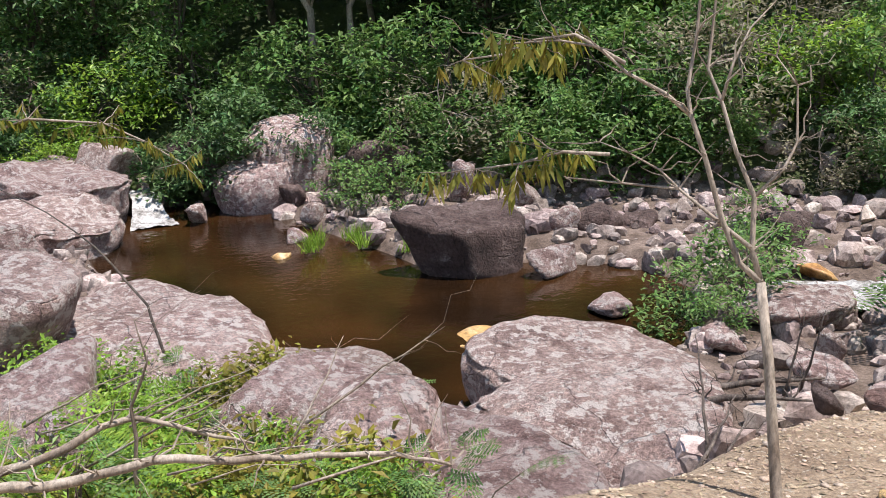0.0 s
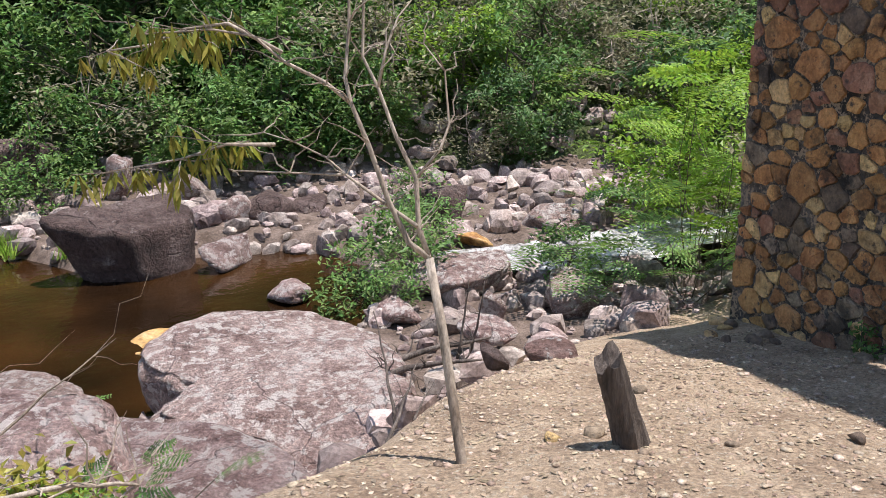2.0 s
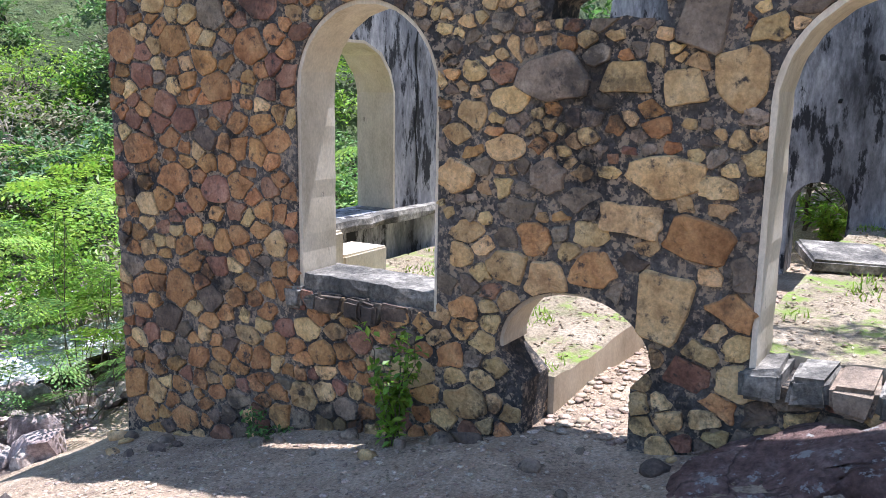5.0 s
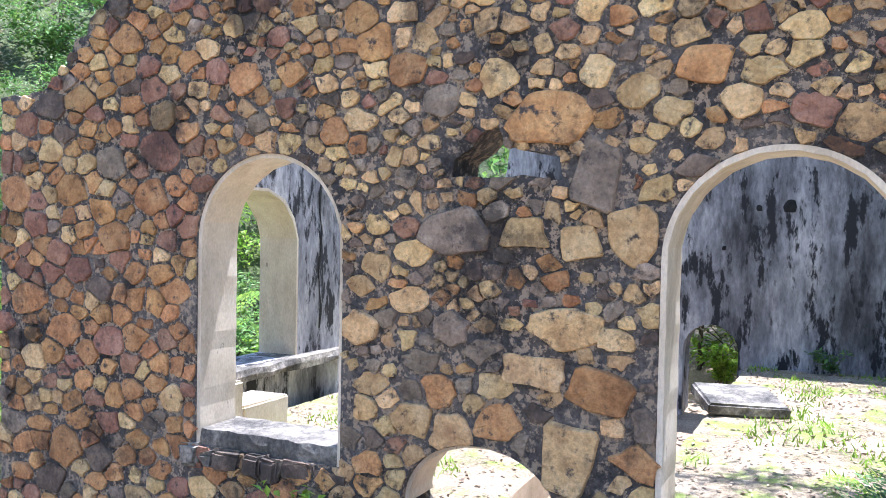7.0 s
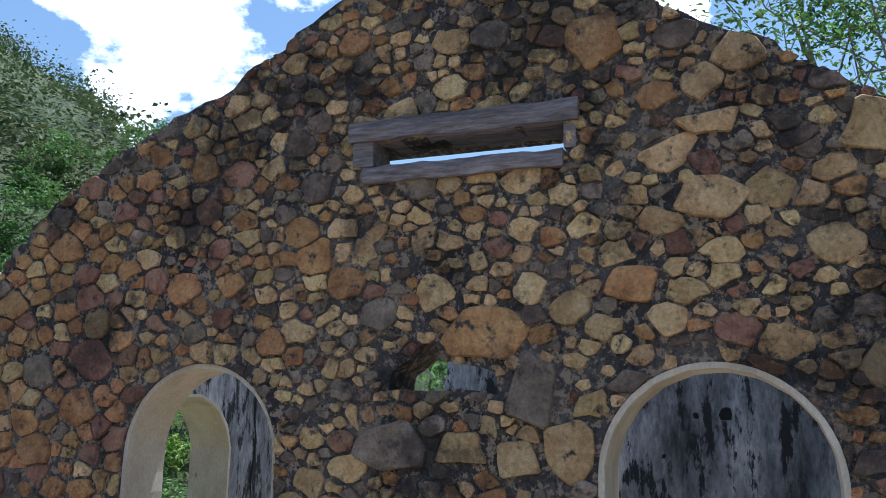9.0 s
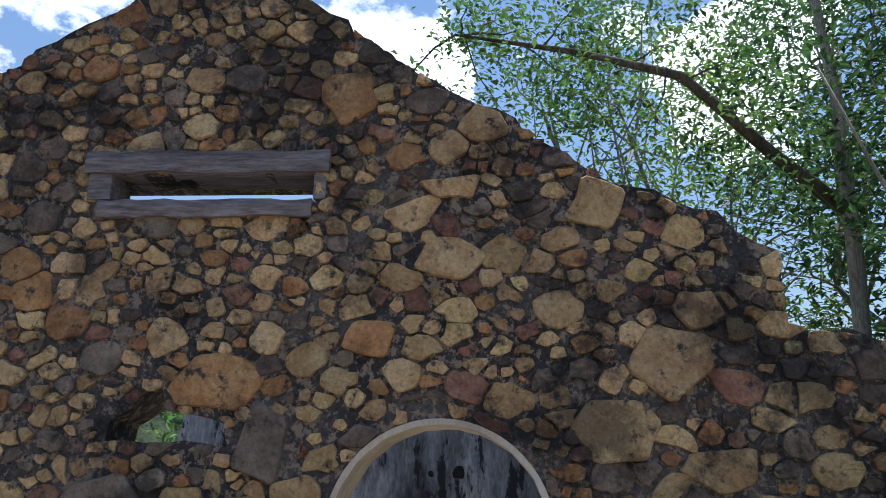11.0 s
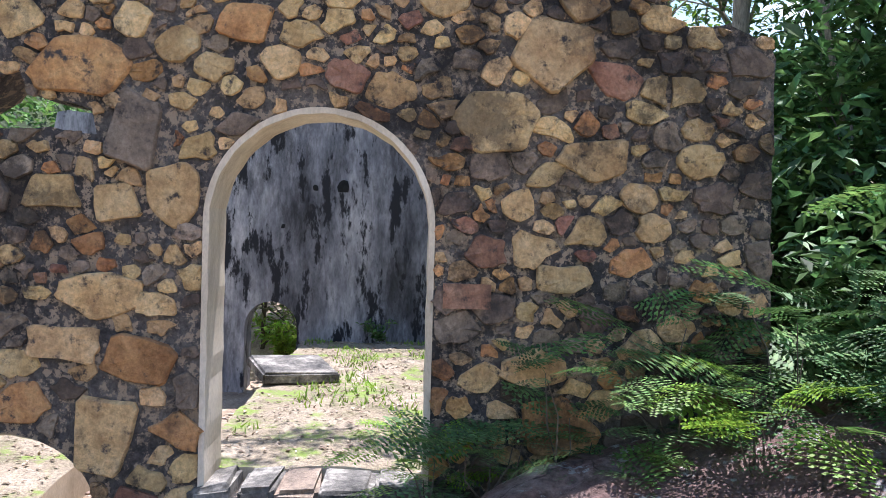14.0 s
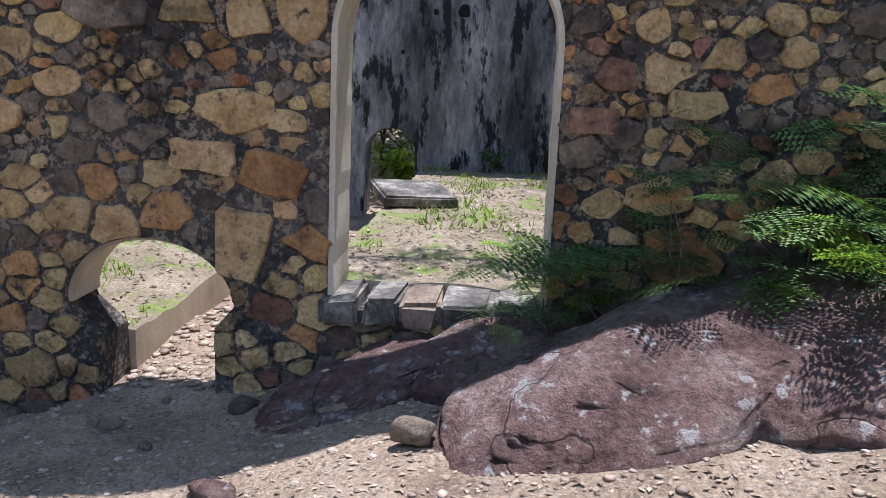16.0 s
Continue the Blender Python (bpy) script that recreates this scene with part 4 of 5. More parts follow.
def cobble_field():
    rg = random.Random(33)
    chunks = []
    protos = [rock_geo(200 + i, (1, 0.85, 0.62), 1, 7, 0.0, 8) for i in range(8)]
    fine = [rock_geo(220 + i, (1, 0.85, 0.66), 2, 9, 0.07, 18) for i in range(10)]
    n = 0
    while n < 3400:
        x, y = rg.uniform(-9, 11), rg.uniform(3.4, 17.8)
        e = float(np.interp(x, EDGE_X, EDGE_Y))
        if y < e + 0.9 or (pool_distance(x, y) < 1.75):
            continue
        if x < -1.0 and y < 9 and rg.random() < 0.8:
            continue
        n += 1
        s = 0.07 + 0.50 * rg.random() ** 3.4
        v, f = fine[rg.randrange(10)] if s > 0.12 else protos[rg.randrange(8)]
        a = rg.uniform(0, 6.28)
        c, t = math.cos(a), math.sin(a)
        z = ground_z(x, y) + s * 0.12
        k = (s, s * rg.uniform(0.7, 1.1), s * rg.uniform(0.7, 1.2))
        w = np.asarray(v) * k
        chunks.append((np.c_[w[:, 0] * c - w[:, 1] * t + x, w[:, 0] * t + w[:, 1] * c + y, w[:, 2] + z], f))
    v, f = join_geo(chunks)
    thing("cobbles", "pinkish grey cobbles covering the stream bed", "stones", None, mesh_of("cobbles", v, f, M_COBBLE), kind="stuff")
    # gravel and flakes on the earth bank
    chunks = []
    for i in range(5200):
        x, y = rg.uniform(0.2, 4.5), rg.uniform(-1.6, 5.6)
        if y > float(np.interp(x, EDGE_X, EDGE_Y)) + 0.4:
            continue
        s = 0.012 + 0.05 * rg.random() ** 4
        v, f = protos[rg.randrange(8)]
        w = np.asarray(v) * (s, s, s * 0.42)
        a = rg.uniform(0, 6.28)
        c, t = math.cos(a), math.sin(a)
        chunks.append((np.c_[w[:, 0] * c - w[:, 1] * t + x, w[:, 0] * t + w[:, 1] * c + y, w[:, 2] + ground_z(x, y) + s * 0.06], f))
    for i in range(1500):
        x, y = 4.6 + 4.5 * rg.random() ** 1.4, rg.uniform(1.1, 2.2)
        s = 0.02 + 0.09 * rg.random() ** 3
        v, f = protos[rg.randrange(8)]
        w = np.asarray(v) * (s, s, s * 0.3)
        chunks.append((w + np.array((x, y, ground_z(x, y) + s * 0.08)), f))
    v, f = join_geo(chunks)
    thing("gravel", "scattered pale gravel on the earth bank", "gravel", None, mesh_of("gravel", v, f, M_GRAVEL, True), kind="stuff")
    # stones you could pick up, along the wall's foot and on the bank
    for i in range(34):
        if i < 20:
            x, y = rg.uniform(3.9, 4.45), rg.uniform(1.2, 6.0)
        else:
            x, y = rg.uniform(1.2, 3.8), rg.uniform(1.5, 4.6)
        s = rg.uniform(0.06, 0.2) if i < 20 else rg.uniform(0.05, 0.12)
        rock_thing("stone", "loose brown stone lying on the earth", "stone", 300 + i, (x, y, ground_z(x, y) + s * 0.12), (s, s * 1.2, s * 0.55), rg.uniform(0, 180), M_STONE[rg.choice(["tan", "grey", "grey", "dark"])], 2, group="loose stones", rough=0.03)


M_GRAVEL = surface("gravel", [(0.24, 0.17, 0.12), (0.40, 0.31, 0.23), (0.58, 0.50, 0.42)], 9, 60, 0.9, 0, vary=0.35, hue=0.02, island=True)
cobble_field()


# ---- rubble stones of the front wall ----
def clip_half(poly, px, pz, nx, nz, d):
    """Keep the side of poly where (p - (px, pz)) . n < d."""
    out = []
    for i in range(len(poly)):
        a, b = poly[i], poly[(i + 1) % len(poly)]
        da = (a[0] - px) * nx + (a[1] - pz) * nz - d
        db = (b[0] - px) * nx + (b[1] - pz) * nz - d
        if da < 0:
            out.append(a)
        if da * db < 0:
            t = da / (da - db)
            out.append((a[0] + (b[0] - a[0]) * t, a[1] + (b[1] - a[1]) * t))
    return out


# the largest stones: y, z, half width, half height
BIG = [(-0.62, 2.62, .24, .20), (-0.90, 2.98, .27, .19), (1.55, 2.80, .26, .15), (1.26, 2.48, .17, .22), (0.70, 3.06, .20, .12), (0.90, 4.52, .20, .17), (-0.52, 3.83, .18, .16),
       (1.60, 1.42, .24, .15), (1.40, 1.66, .21, .13), (2.12, 1.60, .13, .10), (1.20, 1.32, .22, .13), (2.75, 1.56, .14, .13), (2.10, 2.16, .24, .15), (1.66, 2.16, .19, .12), (1.36, 2.12, .18, .12),
       (1.38, .92, .24, .26), (1.05, 2.20, .15, .19), (-1.15, 2.42, .19, .15), (-1.0, 1.80, .17, .10), (-1.0, 1.02, .22, .17), (0.25, 3.94, .19, .09), (0.28, 3.52, .18, .15), (-.85, 1.32, .22, .09)]


FLAT = 1.28


def wall_stones():
    rg = random.Random(21)
    seeds = [(y, z, (a + b) / 2, a / b) for y, z, a, b in BIG]
    tries = 0
    while tries < 22000:
        tries += 1
        y, z = rg.uniform(-2.1, 6.05), rg.uniform(-1.1, 5.5)
        if not in_wall(y, z):
            continue
        # stones are larger and squarer low down and by the river
        u = rg.random()
        rad = 0.030 + 0.108 * u ** 1.8 + (0.02 if y > 4.0 or z < 1.3 else 0)
        if all((y - s[0]) ** 2 / max(1, s[3]) + (z - s[1]) ** 2 * min(1.5, max(1, s[3])) > (0.86 * (rad + s[2])) ** 2 for s in seeds):
            seeds.append((y, z, rad, rg.uniform(0.9, 1.6)))
    arr = np.array([(s[0], s[1] * FLAT, s[2]) for s in seeds])
    cells, large = [], []
    for i, (y, z, rad, asp) in enumerate(seeds):
        lim = rad * rg.uniform(1.3, 2.1)
        zf = z * FLAT
        if i < len(BIG):
            a_, b_ = BIG[i][2] * 0.98, BIG[i][3] * 0.98 * FLAT
        else:
            a_, b_ = lim * 1.1, lim
        sides = rg.choice((4, 5, 5, 6)) if i >= len(BIG) else rg.choice((4, 5, 6))
        turn = rg.uniform(0.5, 1.1)
        poly = [(y + a_ * rg.uniform(0.85, 1.32) * math.cos(a), zf + b_ * rg.uniform(0.85, 1.32) * math.sin(a)) for a in [turn + 2 * math.pi * (k + rg.uniform(-0.22, 0.22)) / sides for k in range(sides)]]
        d2 = np.hypot(arr[:, 0] - y, arr[:, 1] - zf)
        for j in np.argsort(d2)[1:16]:
            if i < len(BIG) <= j:
                continue
            dy, dz, dj = arr[j, 0] - y, arr[j, 1] - zf, d2[j]
            if dj > 2.2 * (rad + arr[j, 2]):
                break
            cut = (dj * dj + rad * rad - arr[j, 2] ** 2) / (2 * dj)
            poly = clip_half(poly, y, zf, dy / dj, dz / dj, cut - rg.uniform(0.002, 0.02))
            if len(poly) < 3:
                break
        if len(poly) < 3:
            continue
        poly = [(p[0], p[1] / FLAT) for p in poly]
        cy, cz = sum(p[0] for p in poly) / len(poly), sum(p[1] for p in poly) / len(poly)
        if not in_wall(cy, cz) or (i >= len(BIG) and any(inside(o, cy, cz) for o in large)):
            continue
        if i < len(BIG):
            large.append(poly)
        out = []
        n = len(poly)
        for k in range(n):
            a, b = poly[k], poly[(k + 1) % n]
            out.append((a[0] * 0.91 + b[0] * 0.09, a[1] * 0.91 + b[1] * 0.09))
            if math.hypot(a[0] - b[0], a[1] - b[1]) > 0.07:
                out.append(((a[0] + b[0]) / 2 + rg.uniform(-.014, .014), (a[1] + b[1]) / 2 + rg.uniform(-.014, .014)))
            out.append((a[0] * 0.09 + b[0] * 0.91, a[1] * 0.09 + b[1] * 0.91))
        ok = []
        for (py, pz) in out:
            t = 1.0
            while t > 0.2 and not (in_wall(cy + (py - cy) * t * 1.02, cz + (pz - cz) * t * 1.02)):
                t -= 0.06
            ok.append((cy + (py - cy) * t, cz + (pz - cz) * t))
        area = 0.5 * abs(sum(a[0] * b[1] - b[0] * a[1] for a, b in zip(ok, ok[1:] + ok[:1])))
        if area > 0.0008:
            cells.append((area, cy, cz, ok, i < len(BIG)))
    cells.sort(key=lambda c: -c[0])
    rest = {}
    for q, (area, cy, cz, poly, big) in enumerate(cells):
        h = rg.uniform(0.008, 0.026) + 0.04 * math.sqrt(area) * rg.random() + (0.012 if big else 0)
        ty, tz = rg.uniform(-0.06, 0.06), rg.uniform(-0.10, 0.10)
        n = len(poly)
        vs = []
        for s, x in ((1.0, 0.012), (0.985, -h * 0.6), (0.93, -h * 0.95), (0.55, -h * 1.02)):
            for (py, pz) in poly:
                dy, dz = (py - cy) * s, (pz - cz) * s
                jit = rg.uniform(-0.004, 0.004) if s < 1 else 0
                vs.append((x + (ty * dy + tz * dz + jit) * (s < 1), dy, dz))
        vs.append((-h * 1.08 + rg.uniform(-0.004, 0.004), 0, 0))
        fs = []
        for r_ in range(3):
            for k in range(n):
                fs.append((r_ * n + k, r_ * n + (k + 1) % n, (r_ + 1) * n + (k + 1) % n, (r_ + 1) * n + k))
        fs += [(3 * n + k, 3 * n + (k + 1) % n, 4 * n) for k in range(n)]
        if sum(a[0] * b[1] - b[0] * a[1] for a, b in zip(poly, poly[1:] + poly[:1])) > 0:
            fs = [tuple(reversed(f_)) for f_ in fs]
        river = smooth(2.6, 4.6, cy)
        sooty = smooth(0.2, -1.6, cy) * 0.45 + 0.1 * smooth(3.2, 4.6, cz)
        w = [("tan", 0.55 * (1 - river) + 0.16 * river ), ("orange", 0.17 + 0.40 * river), ("red", 0.05 + 0.14 * river), ("grey", 0.17 - 0.10 * river), ("dark", 0.05 + sooty)]
        if big:
            w = [("tan", 0.75), ("orange", 0.15), ("grey", 0.10)]
        kind = rg.choices([a for a, _ in w], [b for _, b in w])[0]
        if q < 300:
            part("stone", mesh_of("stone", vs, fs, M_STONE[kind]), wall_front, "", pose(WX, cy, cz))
        else:
            rest.setdefault(kind, []).append(([(WX + a, cy + b, cz + c) for a, b, c in vs], fs))
    for kind, chunks in rest.items():
        v, f = join_geo(chunks)
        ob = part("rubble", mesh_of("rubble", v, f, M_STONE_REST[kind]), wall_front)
        tagged(ob, "small rubble stones bedded in the mortar", kind="stuff")


wall_stones()


# ---- plants ----
def leaf_cloud(rng, centers, size, upness=0.68, shape=0.45, fold=0.12):
    """Diamond leaves, folded along the rib, at centers (n x 3). Returns verts, faces."""
    n = len(centers)
    d = rng.normal(size=(n, 3))
    d[:, 2] = (d[:, 2] * 0.6 - 0.15) * min(1.0, (1 - upness) * 3.0)
    d /= np.linalg.norm(d, axis=1)[:, None]
    up = rng.normal(size=(n, 3)) * (1 - upness) + np.array([0, 0, 1]) * upness * 2
    side = np.cross(d, up)
    side /= np.linalg.norm(side, axis=1)[:, None] + 1e-9
    nor = np.cross(side, d)
    s = size * rng.uniform(0.6, 1.3, n)[:, None]
    base = centers - d * s * 0.5
    tip = centers + d * s * 0.5
    mid = centers + d * s * 0.02
    l = mid + side * s * shape * 0.5 + nor * s * fold
    r = mid - side * s * shape * 0.5 + nor * s * fold
    v = np.stack([base, l, tip, r], 1).reshape(-1, 3)
    f = [q for i in range(n) for q in ((4 * i, 4 * i + 1, 4 * i + 2), (4 * i, 4 * i + 2, 4 * i + 3))]
    return v, f


def crown_points(rng, n_clumps, per, rx, ry, rz, zc, clump):
    c = rng.normal(size=(n_clumps, 3))
    c /= np.linalg.norm(c, axis=1)[:, None]
    c *= rng.uniform(0.35, 1.0, n_clumps)[:, None] ** 0.6 * np.array([rx, ry, rz])
    c[:, 2] += zc
    pts = np.repeat(c, per, 0) + rng.normal(size=(n_clumps * per, 3)) * clump * np.array([1, 1, 0.6])
    return c, pts


def tree_geo(seed, height, rx, rz, n_clumps, per, leaf, clump, trunk_r, shape=0.45):
    rng = np.random.default_rng(seed)
    rr = random.Random(seed)
    zc = height - rz
    c, pts = crown_points(rng, n_clumps, per, rx, rx, rz, zc, clump)
    lean = Vector((rr.uniform(-.3, .3), rr.uniform(-.3, .3), 0))
    top = Vector((0, 0, height * 0.8)) + lean
    spine = wiggle((0, 0, -0.4), top, 7, 0.05, rr)
    chunks = [tube(spine, [trunk_r * (1 - 0.8 * i / 7) for i in range(8)], 7)]
    for i in range(0, n_clumps, max(1, n_clumps // 14)):
        t = rr.uniform(0.3, 0.9)
        k = int(t * 7)
        chunks.append(tube(wiggle(spine[k], c[i], 4, 0.08, rr), [trunk_r * 0.35, trunk_r * 0.28, trunk_r * 0.2, trunk_r * 0.12, trunk_r * 0.05], 4))
    return join_geo(chunks), leaf_cloud(rng, pts, leaf, shape=shape)


def tree_proto(name, label, category, mats, geo):
    (tv, tf), (lv, lf) = geo
    ob = thing(name, label, category)
    part("trunk", mesh_of("trunk", tv, tf, mats[0], True), ob)
    part("crown", mesh_of("crown", lv, lf, mats[1]), ob)
    return ob


def place_tree(proto, used, x, y, z, s, rot, group=""):
    m = pose(x, y, z, 0, 0, rot)
    if proto.name not in used:
        used.add(proto.name)
        proto.matrix_basis = m @ Matrix.Diagonal((s, s, s, 1))
        if group:
            proto["group"] = group
        return proto
    ob = copy_thing(proto, m)
    ob.scale = (s, s, s)
    return ob


def forest():
    used = set()
    rg = random.Random(12)
    big = [tree_proto("forest_tree", "tall dark green broadleaf tree on the far bank", "tree", (M_DARKBARK, M_LEAF_DARK), tree_geo(1, 6.5, 2.3, 2.9, 48, 80, 0.23, 0.33, 0.13)),
           tree_proto("forest_tree", "tall mid green broadleaf tree on the far bank", "tree", (M_DARKBARK, M_LEAF), tree_geo(2, 6.0, 2.2, 2.6, 48, 84, 0.21, 0.32, 0.12)),
           tree_proto("forest_tree", "slender dark green forest tree", "tree", (M_BARK, M_LEAF_DARK), tree_geo(3, 7.5, 1.8, 2.8, 65, 46, 0.17, 0.25, 0.10))]
    low = [tree_proto("shrub", "dense dark green shrub on the far bank", "shrub", (M_DARKBARK, M_LEAF_DARK), tree_geo(4, 2.3, 1.5, 1.25, 36, 90, 0.15, 0.19, 0.05)),
           tree_proto("shrub", "leafy mid green shrub on the far bank", "shrub", (M_DARKBARK, M_LEAF), tree_geo(5, 2.1, 1.5, 1.15, 36, 90, 0.145, 0.19, 0.05)),
           tree_proto("shrub", "bright green shrub on the far bank", "shrub", (M_DARKBARK, M_LEAF_BRIGHT), tree_geo(6, 2.0, 1.3, 1.05, 34, 60, 0.13, 0.18, 0.04)),
           tree_proto("shrub", "dry grey-green shrub on the far slope", "shrub", (M_BARK, M_LEAF_GREY), tree_geo(7, 2.2, 1.3, 1.1, 34, 40, 0.13, 0.22, 0.04))]
    airy = [tree_proto("slender_tree", "tall slender tree with a sparse light green crown", "tree", (M_BARK, M_LEAF_DARK), tree_geo(8, 8.5, 2.1, 3.2, 85, 40, 0.14, 0.28, 0.075)),
            tree_proto("slender_tree", "tall slender sunlit light green tree", "tree", (M_BARK, M_LEAF), tree_geo(9, 9.0, 2.0, 3.4, 85, 56, 0.11, 0.27, 0.06)),
            # brighter leaf colour paints the backlit sun into this crown
            tree_proto("slender_tree", "tall sunlit yellow-green feathery tree", "tree", (M_BARK, M_LEAF_BRIGHT), tree_geo(10, 7.5, 2.0, 2.8, 80, 50, 0.12, 0.27, 0.06))]
    rows = ((0.4, 1.55, 0.85, low, (3, 8, 2, 1)), (2.4, 1.9, 1.1, low, (3, 7, 2, 1)), (4.4, 2.3, 0.95, big, (3, 6, 2)), (7.2, 3.0, 1.15, big, (3, 5, 3)), (11.0, 3.8, 1.3, big, (4, 4, 3)), (16.5, 5.0, 1.6, big, (4, 4, 3)), (25.0, 7.5, 2.2, big, (3, 4, 3)))
    for u, step, s, kinds, wts in rows:
        x = -14 - u * 1.1
        while x < 16 + u * 1.6:
            px = x + rg.uniform(-0.5, 0.5) * step
            far = 16.6 - 0.22 * px if px > 0 else 16.6
            py = far + u + rg.uniform(-0.5, 0.7)
            w = list(wts)
            if px > 4 and kinds is low:
                w = (1, 4, 4, 4)
            if kinds is big and u > 4 and math.atan2(py, px) < radians(74):
                x += step
                continue
            if not (kinds is low and px > 6.5 and u > 1 and rg.random() < 0.4):
                k = rg.choices(kinds, w)[0]
                place_tree(k, used, px, py, ground_z(px, py) - 0.1, s * rg.uniform(0.8, 1.25), rg.uniform(0, 360), "far bank " + ("shrubs" if kinds is low else "trees"))
            x += step
    for u, step in ((1.2, 1.9), (3.6, 2.0), (6.0, 2.3), (9.0, 2.8), (13.0, 3.6), (18.0, 4.5)):
        x = 3.0
        while x < 13 + u * 1.5:
            px = x + rg.uniform(-0.5, 0.5) * step
            py = 16.6 - 0.22 * px + u + rg.uniform(-0.8, 0.8)
            place_tree(rg.choices(low, (1, 3, 4, 5))[0], used, px, py, ground_z(px, py) - 0.15, rg.uniform(0.85, 1.3) * (1 + 0.02 * u), rg.uniform(0, 360))
            x += step
    # behind and beside the ruin
    for x, y, k, s in ((12.4, 2.0, low[2], 1.0), (12.6, 0.9, low[3], 1.0), (13.2, 5.2, low[2], 1.3), (11.9, 6.6, low[2], 1.1), (9.4, 7.5, low[2], 0.95), (10.6, 8.6, low[1], 1.1), (8.2, 9.0, low[3], 1.0), (14.5, 3.2, big[1], 1.0), (15, 7.5, big[1], 1.0),
                       (12.5, -3.2, airy[2], 0.95), (13.2, -2.0, airy[1], 1.15), (15.5, -0.6, airy[1], 1.25), (11.9, -1.4, airy[2], 0.72), (16.5, -3.0, airy[2], 1.2), (7.2, 10.9, low[2], 0.9), (8.4, 11.0, low[2], 1.2), (8.8, -4.6, airy[0], 0.95), (10.5, -6.2, airy[1], 1.1), (7.3, -4.9, airy[0], 0.9), (6.6, -7.0, airy[0], 1.1), (9.0, -8.6, big[2], 1.2), (12.5, -9.5, airy[1], 1.3), (15.5, -6.0, airy[1], 1.2), (5.6, -9.0, big[0], 1.2), (14.0, -13.0, big[1], 1.8), (6.3, -4.0, airy[0], 0.8), (11.5, -4.6, airy[0], 1.0)):
        place_tree(k, used, x, y, ground_z(x, y) - 0.1, s * 1.05, rg.uniform(0, 360), "trees round the ruin")
    for x, y, k, s in ((5.6, -3.3, low[0], 1.0), (5.9, -4.1, low[0], 1.15), (7.0, -4.4, low[0], 1.25), (8.2, -5.4, low[0], 1.4), (9.6, -5.2, low[0], 1.4), (6.8, -2.9, low[0], 0.9), (7.7, -3.3, low[0], 1.1), (6.6, -3.6, low[0], 1.1), (5.1, -4.2, low[1], 1.1), (6.2, -5.0, low[0], 1.4), (4.6, -5.2, low[0], 1.2), (7.8, -4.2, low[1], 1.4)):
        place_tree(k, used, x, y, ground_z(x, y) - 0.1, s, rg.uniform(0, 360), "shrubs beside the ruin")
    # scrub on the hills, too far to tell apart
    rng = np.random.default_rng(5)
    n = 2200
    ang, dist = rng.uniform(-0.35, 2.7, n), 38 + 110 * rng.random(n) ** 1.3
    c = np.array([(d * math.cos(a), d * math.sin(a), ground_z(d * math.cos(a), d * math.sin(a))) for a, d in zip(ang, dist)])
    c[:, 2] += 0.7
    rad = rng.uniform(0.7, 1.7, n)
    pts = np.repeat(c, 64, 0) + rng.normal(size=(n * 64, 3)) * np.repeat(rad, 64)[:, None] * np.array([0.8, 0.8, 0.55])
    v, f = leaf_cloud(rng, pts, 0.36, shape=0.7)
    thing("hill_scrub", "distant green scrub covering the hillsides", "woods", None, mesh_of("hill_scrub", v, f, M_LEAF_HILL), kind="stuff")


M_LEAF_HILL = surface("leaf_hill", [(0.05, 0.075, 0.03), (0.09, 0.125, 0.045), (0.16, 0.18, 0.08)], 0.12, 2, 0.7, 0, vary=0.3, hue=0.02, island=True, through_light=0.25)
forest()


def frond_geo(rr, length, pairs=9, leaflets=9, droop=0.5, width=0.36):
    """A bipinnate leaf along +x: a drooping rib, paired pinnae and small leaflets."""
    vs, fs = [], []
    rib = []
    for i in range(pairs + 2):
        t = i / (pairs + 1)
        rib.append(Vector((length * t, 0, length * (0.25 * t - droop * t * t))))
    tv, tf = tube(rib, [0.0035 * (1 - 0.7 * i / (pairs + 1)) for i in range(pairs + 2)], 3)
    vs += tv
    fs += tf
    for i in range(1, pairs + 1):
        t = i / (pairs + 1)
        pl = length * width * math.sin(math.pi * (0.18 + 0.72 * t)) * rr.uniform(0.9, 1.1)
        for sgn in (-1, 1):
            d = Vector((0.5, sgn * 0.86, -0.10 + rr.uniform(-.1, .1))).normalized()
            fw = Vector((0.86, -sgn * 0.5, 0)).normalized()
            for k in range(leaflets):
                p = rib[i] + d * pl * (k + 0.7) / leaflets + Vector((0, 0, -0.12 * pl * (k / leaflets) ** 2))
                for s2 in (-1, 1):
                    q = (fw * s2 + d * 0.35).normalized() * pl * 1.5 / leaflets
                    w = d * pl * 0.34 / leaflets
                    o = len(vs)
                    vs += [p, p + q * 0.55 + w, p + q, p + q * 0.55 - w]
                    fs.append((o, o + 1, o + 2, o + 3))
    return vs, fs


